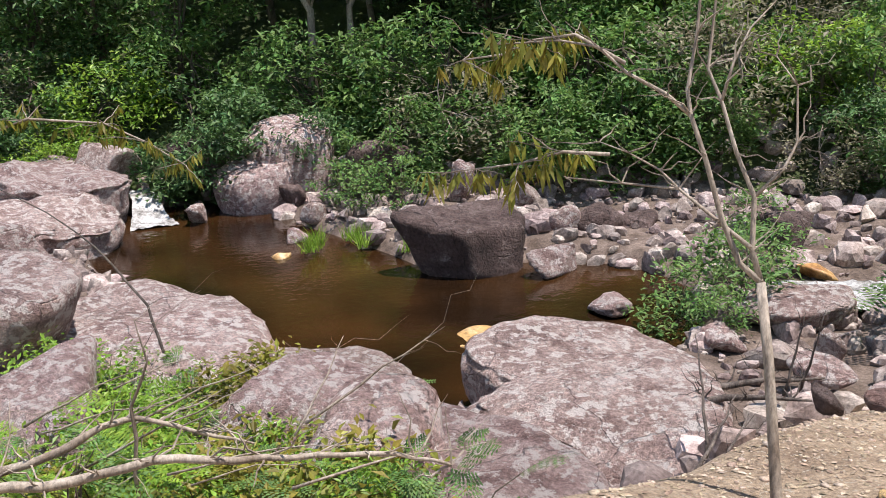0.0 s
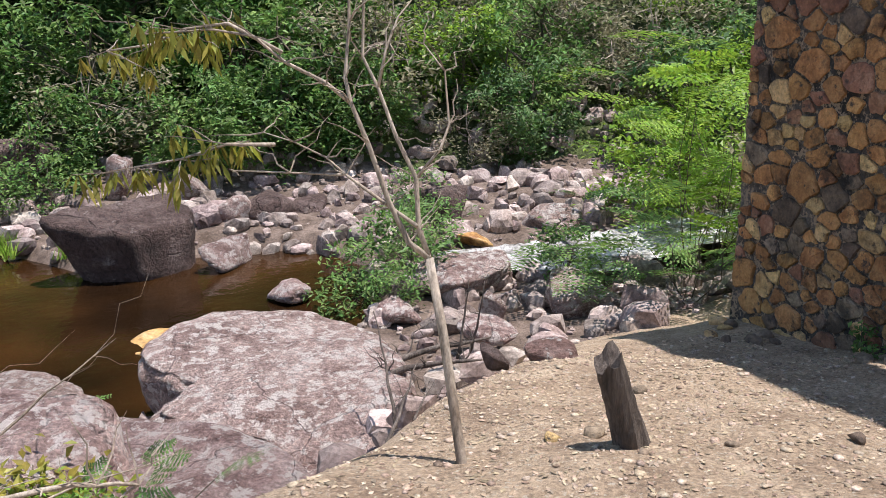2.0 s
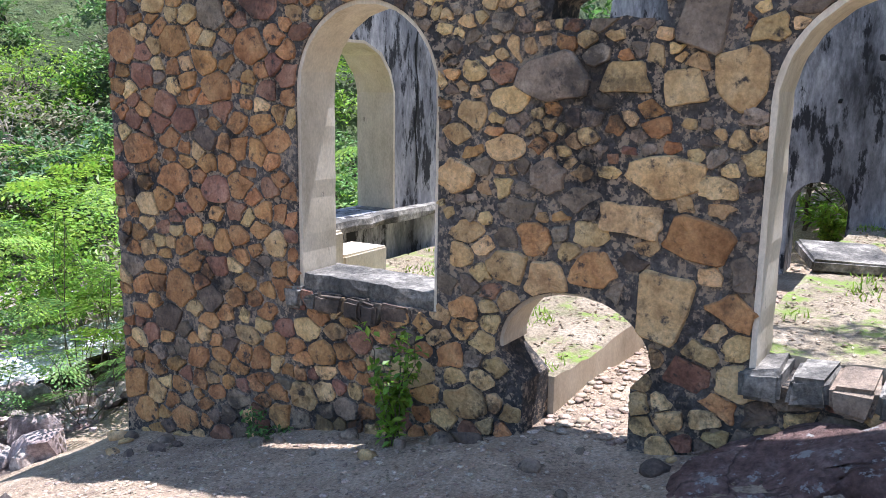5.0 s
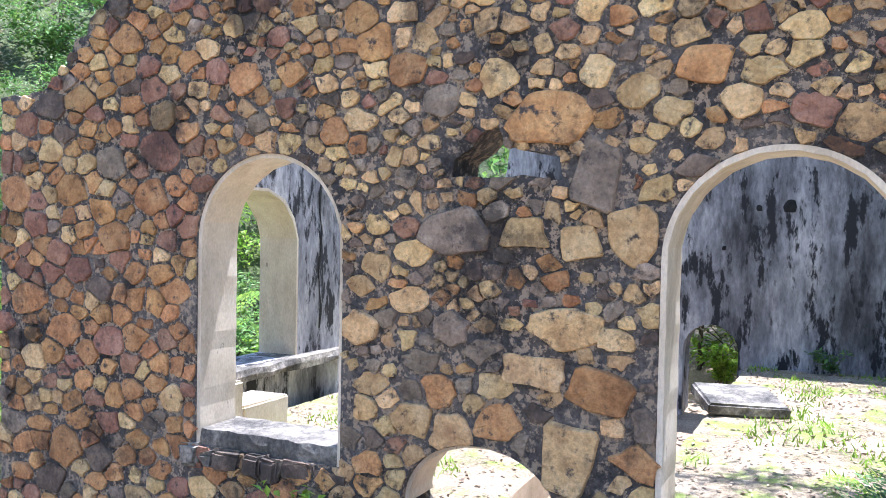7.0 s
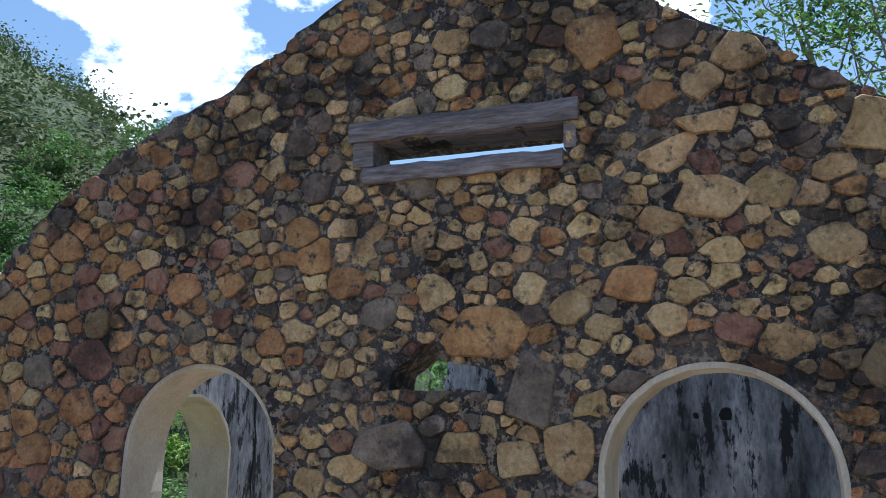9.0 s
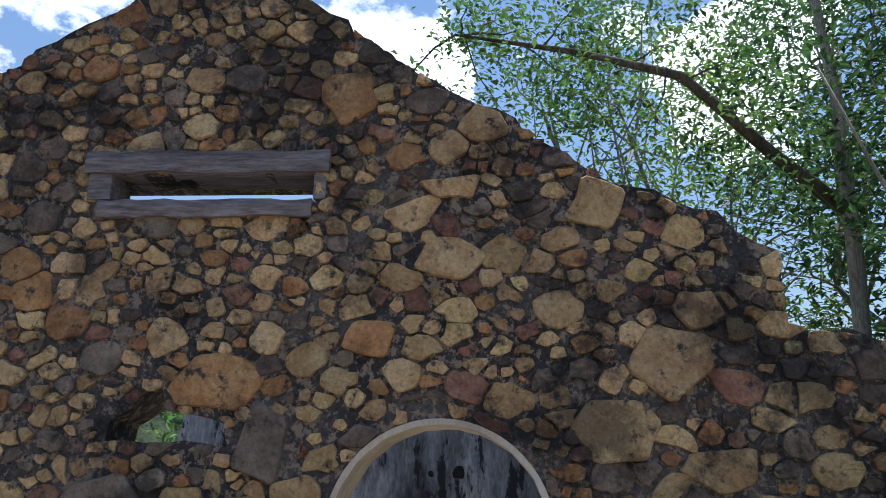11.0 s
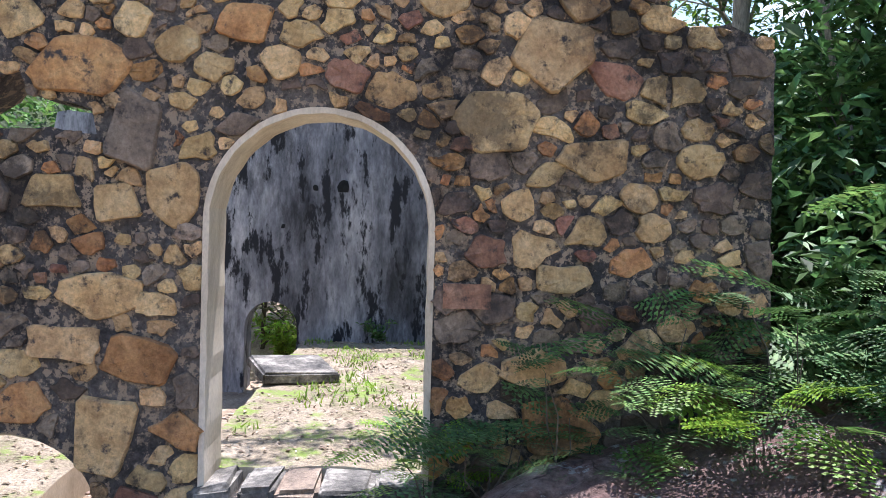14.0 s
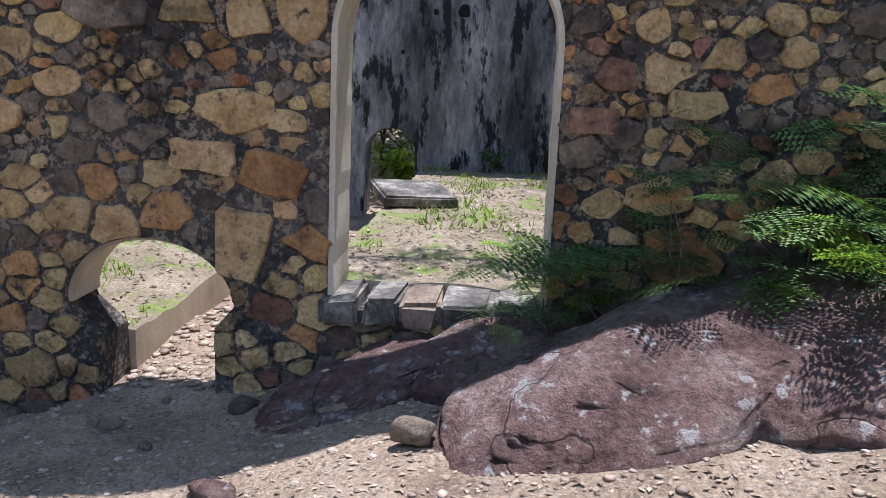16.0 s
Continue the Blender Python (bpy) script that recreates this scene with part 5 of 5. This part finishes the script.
def fern_plant(name, label, category, place, n, size, seed, material, spread=0.9, rise=0.5, pairs=8, leaflets=5, group=""):
    rr = random.Random(seed)
    ob = thing(name, label, category, pose(*place), None, group)
    chunks, stems = [], []
    base_frond = [frond_geo(rr, 1.0, pairs, leaflets, rr.uniform(0.3, 0.7)) for _ in range(3)]
    for i in range(n):
        a = rr.uniform(0, 2 * math.pi)
        h = rise * rr.uniform(0.12, 1.0)
        r0 = spread * rr.random() ** 0.7 * 0.6
        p = Vector((r0 * math.cos(a), r0 * math.sin(a), h))
        if i % 4 == 0:
            stems.append(tube(wiggle((0, 0, -0.05), p, 3, 0.08, rr), [0.007, 0.006, 0.004, 0.003], 4))
        L = size * rr.uniform(0.65, 1.2)
        v, f = base_frond[i % 3]
        m = Matrix.Translation(p) @ pose(0, 0, 0, rr.uniform(-20, 20), rr.uniform(-35, 10), math.degrees(a) + rr.uniform(-50, 50)).to_3x3().to_4x4() @ Matrix.Scale(L, 4)
        chunks.append(([m @ Vector(q) for q in v], f))
    v, f = join_geo(stems)
    part("stem", mesh_of("stem", v, f, M_DARKBARK), ob)
    v, f = join_geo(chunks)
    part("foliage", mesh_of("foliage", v, f, material), ob)
    return ob


# feathery plants at the wall, by the outcrop; leaf colours paint in shade and sun
for i, (x, y, z, n, s, mt, rise) in enumerate(((4.25, -0.30, 0.66, 14, 0.30, M_LEAF_BRIGHT, 0.32), (4.25, -0.55, 0.66, 14, 0.34, M_LEAF_DARK, 0.45), (4.25, -0.95, 0.7, 20, 0.40, M_LEAF_DARK, 0.7), (4.2, -1.5, 0.85, 22, 0.42, M_LEAF, 0.75), (4.1, -2.0, 0.95, 22, 0.55, M_LEAF_DARK, 0.85),
                                              (4.3, -2.6, 1.0, 22, 0.6, M_LEAF_DARK, 1.0), (4.7, -3.0, 1.0, 20, 0.6, M_LEAF, 1.3), (3.9, -2.5, 1.05, 14, 0.5, M_LEAF, 0.5), (3.85, -1.75, 0.95, 10, 0.45, M_LEAF_BRIGHT, 0.45), (4.35, -0.7, 0.5, 16, 0.5, M_LEAF_DARK, 0.5))):
    fern_plant("feathery_plant", "feathery green mimosa-like plant against the ruin's wall", "plant", (x, y, z), n, s, 40 + i, mt, 0.55, rise, group="feathery plants by the wall")
# the undergrowth of the near bank
rr = random.Random(4)
for i in range(46):
    x, y = rr.uniform(-3.8, -0.3), rr.uniform(3.3, 6.4)
    if x > -0.9 and y > 4.4:
        x -= 0.9
    mt = rr.choice([M_LEAF_BRIGHT, M_LEAF_BRIGHT, M_LEAF, M_LEAF_YELLOW])
    fern_plant("bank_fern", "yellow-green feathery undergrowth on the near bank", "plant", (x, y, ground_z(x, y) + (0.2 if y > 4.2 else 0)), 13, 0.27, 90 + i, mt, 0.75, 0.42, 7, 4, group="undergrowth of the near bank")
# leafy clumps among the ferns
clump = tree_proto("low_bush", "low bright green leafy bush among the bank ferns", "shrub", (M_DARKBARK, M_LEAF_BRIGHT), tree_geo(31, 0.62, 0.42, 0.33, 34, 26, 0.055, 0.07, 0.012))
clump2 = tree_proto("low_bush", "low yellow-green leafy bush on the near bank", "shrub", (M_DARKBARK, M_LEAF_YELLOW), tree_geo(32, 0.55, 0.45, 0.30, 34, 26, 0.075, 0.08, 0.012))
placed = set()
for i in range(44):
    x, y = rr.uniform(-3.9, -0.7), rr.uniform(3.7, 6.6)
    if x > -1.4 and y > 4.6:
        continue
    place_tree(rr.choice([clump, clump, clump2]), placed, x, y, ground_z(x, y) + (0.22 if y > 4.4 else 0.0), rr.uniform(0.7, 1.25), rr.uniform(0, 360), "low bushes of the near bank")
# bright feathery bushes beside the corner of the ruin, low leafy plants in the stream bed
for i, (x, y, n, s, mt, rise) in enumerate(((5.6, 8.2, 26, 0.8, M_LEAF_BRIGHT, 2.6), (6.6, 9.0, 28, 0.85, M_LEAF_BRIGHT, 3.0), (5.0, 7.3, 22, 0.6, M_LEAF, 1.3), (4.7, 8.6, 18, 0.6, M_LEAF, 1.2), (7.6, 7.4, 30, 0.8, M_LEAF_BRIGHT, 2.2))):
    fern_plant("streamside_bush", "feathery green bush growing between the stream boulders", "shrub", (x, y, ground_z(x, y)), n, s, 140 + i, mt, 1.5, rise, 7, 4, group="streamside bushes")
plant = tree_proto("stream_plant", "low leafy green plant between the stream cobbles", "plant", (M_DARKBARK, M_LEAF), tree_geo(33, 0.75, 0.5, 0.36, 26, 22, 0.085, 0.09, 0.012))
for x, y, k in ((2.2, 10.4, 1.1), (2.7, 9.8, 1.2), (1.9, 9.5, 0.9), (1.5, 10.6, 1.0), (2.9, 10.6, 0.9), (3.4, 11.2, 1.0), (-2.0, 15.0, 1.3), (-3.0, 15.4, 1.2), (-2.5, 14.6, 0.9), (1.2, 11.6, 0.8), (4.4, 8.9, 1.0), (3.6, 12.6, 1.0), (2.3, 8.9, 0.7)):
    place_tree(plant, placed, x, y, ground_z(x, y) + 0.05, k, rr.uniform(0, 360), "stream bed plants")


def leafy_weed(x, y, z, h, n, seed, label, material, leaf=0.08):
    rr = random.Random(seed)
    rng = np.random.default_rng(seed)
    ob = thing("leafy_weed", label, "plant", pose(x, y, z))
    stems, pts = [], []
    for i in range(n):
        top = Vector((rr.uniform(-.16, .16), rr.uniform(-.2, .2), h * rr.uniform(0.5, 1)))
        line = wiggle((rr.uniform(-.05, .05), rr.uniform(-.08, .08), -0.03), top, 5, 0.05, rr)
        sv, sf = tube(line, [0.006, 0.006, 0.005, 0.004, 0.003, 0.002], 4)
        part("stem", mesh_of("stem", sv, sf, M_DARKBARK), ob)
        for k in range(40):
            t = rr.uniform(0.15, 1) * 5
            j = min(4, int(t))
            p = line[j].lerp(line[j + 1], t - j)
            pts.append(p + Vector((rr.uniform(-1, 1), rr.uniform(-1, 1), rr.uniform(-.5, .5))) * 0.06)
    v, f = leaf_cloud(rng, np.array([tuple(p) for p in pts]), leaf, shape=0.55)
    part("foliage", mesh_of("foliage", v, f, material), ob)


leafy_weed(4.32, 3.05, -0.22, 0.85, 12, 3, "green broad-leaved weed growing against the wall under the window", M_LEAF_BRIGHT, 0.075)
leafy_weed(4.40, 4.35, -0.55, 0.25, 5, 4, "small weed at the foot of the wall", M_LEAF, 0.05)
leafy_weed(11.2, 1.45, 0.3, 0.5, 16, 5, "bright green weeds behind the low arch", M_LEAF_BRIGHT, 0.09)
leafy_weed(10.1, 0.2, 0.72, 0.25, 6, 6, "small weed at the foot of the back wall", M_LEAF, 0.06)
leafy_weed(10.0, -0.7, 0.72, 0.35, 8, 7, "low weeds at the foot of the back wall", M_LEAF_YELLOW, 0.08)


# ---- the bare sapling ----
def sapling():
    rr = random.Random(9)
    ob = thing("bare_sapling", "thin pale leafless sapling with forked twigs on the bank's edge", "tree")
    trunk = [(1.12, 3.18, -0.25), (1.10, 3.25, -0.11), (1.09, 3.33, 0.16), (1.07, 3.42, 0.53), (1.04, 3.5, 0.85)]
    v, f = tube(trunk, [0.030, 0.026, 0.024, 0.022, 0.020], 8)
    part("trunk", mesh_of("trunk", v, f, M_BARK, True), ob)
    limbs = [([(1.04, 3.5, 0.85), (0.96, 3.54, 0.92), (0.89, 3.59, 1.1), (0.82, 3.63, 1.35), (0.76, 3.67, 1.53), (0.75, 3.71, 1.63), (0.79, 3.76, 1.85), (0.81, 3.8, 2.1), (0.84, 3.84, 2.4)], 0.016),
             ([(0.77, 3.7, 1.52), (0.67, 3.74, 1.61), (0.51, 3.78, 1.7), (0.39, 3.82, 1.81), (0.23, 3.86, 1.84), (-0.04, 3.9, 1.83)], 0.011),
             ([(1.04, 3.5, 0.85), (1.01, 3.55, 0.98), (1.02, 3.6, 1.19), (0.95, 3.65, 1.37), (0.89, 3.7, 1.58), (0.84, 3.75, 1.71), (0.87, 3.8, 1.99), (0.9, 3.85, 2.3)], 0.013),
             ([(1.02, 3.6, 1.19), (1.15, 3.65, 1.3), (1.21, 3.7, 1.4), (1.21, 3.75, 1.63), (1.13, 3.8, 1.75)], 0.009),
             ([(0.89, 3.7, 1.58), (0.94, 3.73, 1.74), (1.01, 3.77, 1.87), (1.12, 3.8, 1.98)], 0.008),
             ([(0.99, 3.5, 1.0), (0.9, 3.6, 1.07), (0.73, 3.7, 1.21), (0.5, 3.8, 1.22), (0.26, 3.9, 1.23)], 0.010),
             ([(0.73, 3.7, 1.21), (0.66, 3.77, 1.28), (0.53, 3.83, 1.35), (0.41, 3.9, 1.39)], 0.007)]
    for pts, r0 in limbs:
        n = len(pts)
        v, f = tube(pts, [r0 * (1 - 0.7 * i / (n - 1)) for i in range(n)], 6)
        limb = part("branch", mesh_of("branch", v, f, M_BARK, True), ob)
        for i in range(1, n):
            for _ in range(2):
                p = Vector(pts[i])
                d = Vector((rr.uniform(-1, 1), rr.uniform(-.5, .5), rr.uniform(-0.2, 1.1))) * rr.uniform(0.10, 0.32)
                v, f = tube(wiggle(p, p + d, 4, 0.1, rr), [0.0045, 0.004, 0.003, 0.002, 0.0015], 4)
                part("twig", mesh_of("twig", v, f, M_BARK), limb)


sapling()


def drooping_leaves(name, label, anchors, seed, material, n=34, leaf=0.12):
    """A spray of long drooping leaves on thin twigs, part of a branch that reaches into view."""
    rr = random.Random(seed)
    rng = np.random.default_rng(seed)
    ob = thing(name, label, "branch")
    v, f = tube(anchors, [0.010 - 0.006 * i / (len(anchors) - 1) for i in range(len(anchors))], 5)
    part("branch", mesh_of("branch", v, f, M_BARK, True), ob)
    vs, fs, tw = [], [], []
    for a in anchors[1:]:
        for _ in range(4):
            p = Vector(a)
            q = p + Vector((rr.uniform(-.28, .22), rr.uniform(-.2, .2), rr.uniform(-.12, .10)))
            line = wiggle(p, q, 4, 0.06, rr)
            tw.append(tube(line, [0.003, 0.003, 0.0025, 0.002, 0.001], 4))
            for k in range(n // 3):
                t = rr.uniform(0.1, 1) * 4
                j = min(3, int(t))
                b = line[j].lerp(line[j + 1], t - j)
                d = Vector((rr.uniform(-.6, .6), rr.uniform(-.6, .6), -1.0)).normalized() * leaf * rr.uniform(.6, 1.2)
                sd = d.cross(Vector((rr.uniform(-1, 1), rr.uniform(-1, 1), .2))).normalized() * leaf * 0.10
                o = len(vs)
                vs += [b, b + d * .5 + sd, b + d, b + d * .5 - sd]
                fs += [(o, o + 1, o + 2), (o, o + 2, o + 3)]
    v, f = join_geo(tw)
    part("twig", mesh_of("twig", v, f, M_BARK), ob)
    part("foliage", mesh_of("foliage", vs, fs, material), ob)
    return ob


drooping_leaves("leafy_branch", "hanging branch with yellowing narrow leaves", [(0.50, 3.78, 1.74), (0.30, 3.9, 1.86), (0.12, 3.95, 1.84), (-0.02, 4.0, 1.78), (-0.2, 4.02, 1.76)], 5, M_LEAF_YELLOW)
drooping_leaves("leafy_branch", "low hanging branch with yellow-green narrow leaves", [(0.45, 3.85, 1.34), (0.25, 3.95, 1.34), (0.05, 4.0, 1.28), (-0.15, 4.0, 1.26)], 6, M_LEAF_YELLOW)
drooping_leaves("leafy_branch", "arching twig with yellow-green leaves over the near bank", [(-3.2, 4.6, 1.30), (-2.75, 4.8, 1.46), (-2.4, 5.0, 1.40), (-2.15, 5.0, 1.28), (-1.95, 5.0, 1.15)], 7, M_LEAF_YELLOW, 40, 0.09)


# ---- dead wood ----
def dead_branch(name, label, pts, r0, seed, material=None, twigs=3):
    rr = random.Random(seed)
    n = len(pts)
    ob = thing(name, label, "tree" if "tree" in name else "branch")
    line = []
    for a, b in zip(pts, pts[1:]):
        line += wiggle(a, b, 3, 0.025, rr)[:-1]
    line.append(Vector(pts[-1]))
    m = len(line)
    v, f = tube(line, [r0 * (1 - 0.75 * i / (m - 1)) * rr.uniform(0.9, 1.1) for i in range(m)], 7)
    part("limb", mesh_of("limb", v, f, material or M_BARK, True), ob)
    for i in range(1, m, 2):
        for _ in range(twigs):
            d = Vector((rr.uniform(-.6, .8), rr.uniform(-.5, .5), rr.uniform(-.3, .7))) * rr.uniform(.15, .5)
            v, f = tube(wiggle(line[i], line[i] + d, 4, 0.09, rr), [r0 * .22, r0 * .19, r0 * .15, r0 * .1, r0 * .05], 4)
            part("twig", mesh_of("twig", v, f, material or M_BARK), ob)
    return ob


dead_branch("fallen_branch", "pale barkless fallen branch over the undergrowth", [(-2.9, 2.9, 0.10), (-2.19, 3.0, 0.15), (-1.8, 3.05, 0.17), (-1.48, 3.1, 0.24), (-1.14, 3.15, 0.21), (-0.82, 3.2, 0.21), (-0.49, 3.25, 0.19), (-0.26, 3.3, 0.11)], 0.028, 1)
dead_branch("fallen_branch", "forked pale fallen branch over the undergrowth", [(-2.9, 2.95, 0.02), (-2.26, 3.1, 0.14), (-1.93, 3.18, 0.23), (-1.76, 3.26, 0.31), (-1.64, 3.34, 0.31), (-1.41, 3.42, 0.2), (-1.18, 3.5, 0.1)], 0.026, 2)
dead_branch("dry_twig", "long thin dry twig rising from the near bank", [(-1.55, 3.5, 0.55), (-1.64, 3.6, 0.74), (-1.91, 3.73, 0.98), (-2.2, 3.87, 1.12), (-2.6, 4.0, 1.27)], 0.007, 3, M_DEADWOOD, 1)
dead_branch("dry_twig", "forked dry twig standing in the undergrowth", [(-1.66, 3.3, -0.1), (-1.64, 3.3, 0.38), (-1.54, 3.3, 0.59), (-1.57, 3.3, 0.78)], 0.010, 4, M_BARK, 2)
rr = random.Random(61)
for i in range(12):
    x, y, z = rr.uniform(-2.6, -0.9), rr.uniform(3.0, 3.9), rr.uniform(-0.1, 0.25)
    a = rr.uniform(-0.6, 2.6)
    reach = rr.uniform(0.5, 1.1)
    q = (x + reach * math.cos(a), y + 0.3 * reach * math.sin(a), z + reach * rr.uniform(0.05, 0.55))
    dead_branch("dry_twig", "pale dry twig lying across the near undergrowth", [(x, y, z), tuple((m + n) / 2 + 0.03 for m, n in zip((x, y, z), q)), q], rr.uniform(0.005, 0.009), 400 + i, M_BARK, 2)
for i, (a, b) in enumerate((((1.3, 6.1, -0.95), (2.1, 5.7, -0.75)), ((1.5, 6.4, -0.98), (2.4, 6.3, -0.85)), ((1.2, 4.9, -0.75), (1.25, 5.6, -0.2)), ((2.4, 6.8, -1.2), (2.5, 6.7, -0.5)), ((1.0, 4.4, -0.6), (1.5, 5.4, -0.55)), ((2.1, 6.3, -1.0), (2.25, 6.4, -0.35)), ((0.9, 3.9, -0.5), (1.35, 4.6, -0.3)))):
    dead_branch("driftwood", "grey dead branch lodged between bank and boulders", [a, tuple((p + q) / 2 + 0.02 for p, q in zip(a, b)), b], 0.035 if i < 2 else 0.014, 30 + i, M_DEADWOOD, 4)


for i, (a, b, c, r0) in enumerate((((7.9, -3.3, 0.6), (7.85, -3.1, 4.5), (7.95, -2.95, 9.0), 0.12), ((6.4, -3.75, 0.9), (6.25, -3.1, 3.7), (6.05, -2.3, 5.4), 0.035), ((6.9, -4.3, 0.9), (7.0, -4.1, 4.0), (6.9, -4.0, 8.0), 0.05), ((6.0, -4.6, 1.0), (6.1, -4.5, 4.0), (6.0, -4.2, 7.5), 0.04), ((8.6, -4.4, 0.9), (8.7, -4.3, 4.5), (8.5, -4.3, 9.0), 0.07))):
    dead_branch("thin_tree", "tall thin bare grey tree in the thicket beside the ruin", [a, b, c], r0, 60 + i, M_BARK, 1)


def overhanging_limb():
    """A leafy limb of the tree beside the ruin, reaching out over the gable."""
    rr = random.Random(77)
    rng = np.random.default_rng(77)
    ob = thing("tree_limb", "dark leafy limb reaching over the ruined gable", "branch")
    line = [Vector(p) for p in ((7.88, -3.05, 4.9), (7.3, -2.3, 5.2), (7.05, -1.5, 5.85), (6.95, -0.6, 6.05), (6.85, 0.5, 6.2))]
    v, f = tube(line, [0.075, 0.06, 0.045, 0.03, 0.012], 7)
    part("limb", mesh_of("limb", v, f, M_DARKBARK, True), ob)
    pts = []
    for k in range(26):
        t = rr.uniform(0.5, 4)
        j = min(3, int(t))
        p = line[j].lerp(line[j + 1], t - j)
        q = p + Vector((rr.uniform(-0.5, 0.5), rr.uniform(-0.7, 0.9), rr.uniform(-0.75, 0.6)))
        tw = wiggle(p, q, 4, 0.08, rr)
        v, f = tube(tw, [0.012, 0.010, 0.007, 0.005, 0.002], 4)
        part("twig", mesh_of("twig", v, f, M_DARKBARK), ob)
        for _ in range(46):
            pts.append(tuple(tw[rr.randint(2, 4)] + Vector((rr.gauss(0, 0.11), rr.gauss(0, 0.13), rr.gauss(0, 0.08)))))
    v, f = leaf_cloud(rng, np.array(pts), 0.085, shape=0.5)
    part("foliage", mesh_of("foliage", v, f, M_LEAF), ob)


overhanging_limb()


def stump():
    rr = random.Random(2)
    k, n = 14, 11
    vs, fs = [], []
    prof = [rr.uniform(0.8, 1.2) for _ in range(k)]
    tops = [rr.uniform(-0.07, 0.05) for _ in range(k)]
    for i in range(n + 1):
        t = i / n
        for q in range(k):
            a = 2 * math.pi * q / k + 0.5 * t
            r = 0.076 * prof[q] * (1.15 - 0.35 * t) * (1 + 0.05 * rr.uniform(-1, 1))
            z = -0.1 + 0.56 * t + (tops[q] * t ** 3)
            vs.append((r * math.cos(a) - 0.16 * t, r * math.sin(a), z))
    for i in range(n):
        for q in range(k):
            fs.append((i * k + q, i * k + (q + 1) % k, (i + 1) * k + (q + 1) % k, (i + 1) * k + q))
    vs.append((-0.16, 0, 0.40))
    fs += [(n * k + q, n * k + (q + 1) % k, len(vs) - 1) for q in range(k)]
    thing("wooden_post", "weathered split dark wooden post stump leaning in the earth", "post", pose(1.90, 3.12, ground_z(1.90, 3.12)), mesh_of("wooden_post", vs, fs, M_DEADWOOD))


stump()


def litter():
    rng = np.random.default_rng(8)
    n = 9500
    x, y = rng.uniform(0.3, 4.5, n), rng.uniform(-2.2, 5.6, n)
    keep = y < np.interp(x, EDGE_X, EDGE_Y) + 0.3
    x, y = x[keep], y[keep]
    c = np.array([(a, b, ground_z(a, b) + 0.004) for a, b in zip(x, y)])
    v, f = leaf_cloud(rng, c, 0.036, upness=0.95, shape=0.5, fold=0.06)
    thing("leaf_litter", "dry brown leaves scattered on the earth bank", "leaves", None, mesh_of("leaf_litter", v, f, M_LITTER), kind="stuff")
    n = 5000
    x = rng.uniform(5, 10.2, n)
    y = rng.uniform(-2.0, 5.3, n)
    keep = (y < 1.0) | (y > 2.25)
    x, y = x[keep], y[keep]
    c = np.array([(a, b, 0.688 + floor_bump(a, b, 6) if b < 1.5 else 0.238 + floor_bump(a, b, 3)) for a, b in zip(x, y)])
    v, f = leaf_cloud(rng, c, 0.045, upness=0.9, shape=0.5, fold=0.15)
    thing("leaf_litter", "dry leaves covering the floor inside the ruin", "leaves", None, mesh_of("leaf_litter", v, f, M_LITTER), kind="stuff")
    # grass tufts of the floors and the spit in the pool
    n = 12000
    x = np.r_[rng.uniform(5, 10.2, n), rng.uniform(-3.2, -1.2, 1500)]
    y = np.r_[rng.uniform(-2.0, 5.3, n), rng.uniform(12.6, 13.6, 1500)]
    m = np.array([noise.noise(Vector((a * 1.4, b * 1.4, 4))) > 0.12 for a, b in zip(x, y)])
    keep = m & ((y < 1.0) | (y > 2.25))
    x, y = x[keep], y[keep]
    z = np.array([-1.6 if b > 8 else (0.68 + floor_bump(a, b, 6) if b < 1.5 else 0.23 + floor_bump(a, b, 3)) for a, b in zip(x, y)])
    h = np.where(y > 8, 0.22, 0.05) * rng.uniform(0.6, 1.4, len(x))
    a = rng.uniform(0, 6.28, len(x))
    w = np.where(y > 8, 0.012, 0.008)
    p = np.c_[x, y, z]
    s = np.c_[np.cos(a), np.sin(a), np.zeros(len(x))] * w[:, None]
    tip = p + np.c_[rng.normal(size=(len(x), 2)) * h[:, None] * 0.5, h]
    v = np.stack([p - s, p + s, tip], 1).reshape(-1, 3)
    f = [(3 * i, 3 * i + 1, 3 * i + 2) for i in range(len(x))]
    thing("grass", "short green grass on the floor of the ruin and the pool's spit", "grass", None, mesh_of("grass", v, f, M_LEAF_BRIGHT), kind="stuff")


litter()
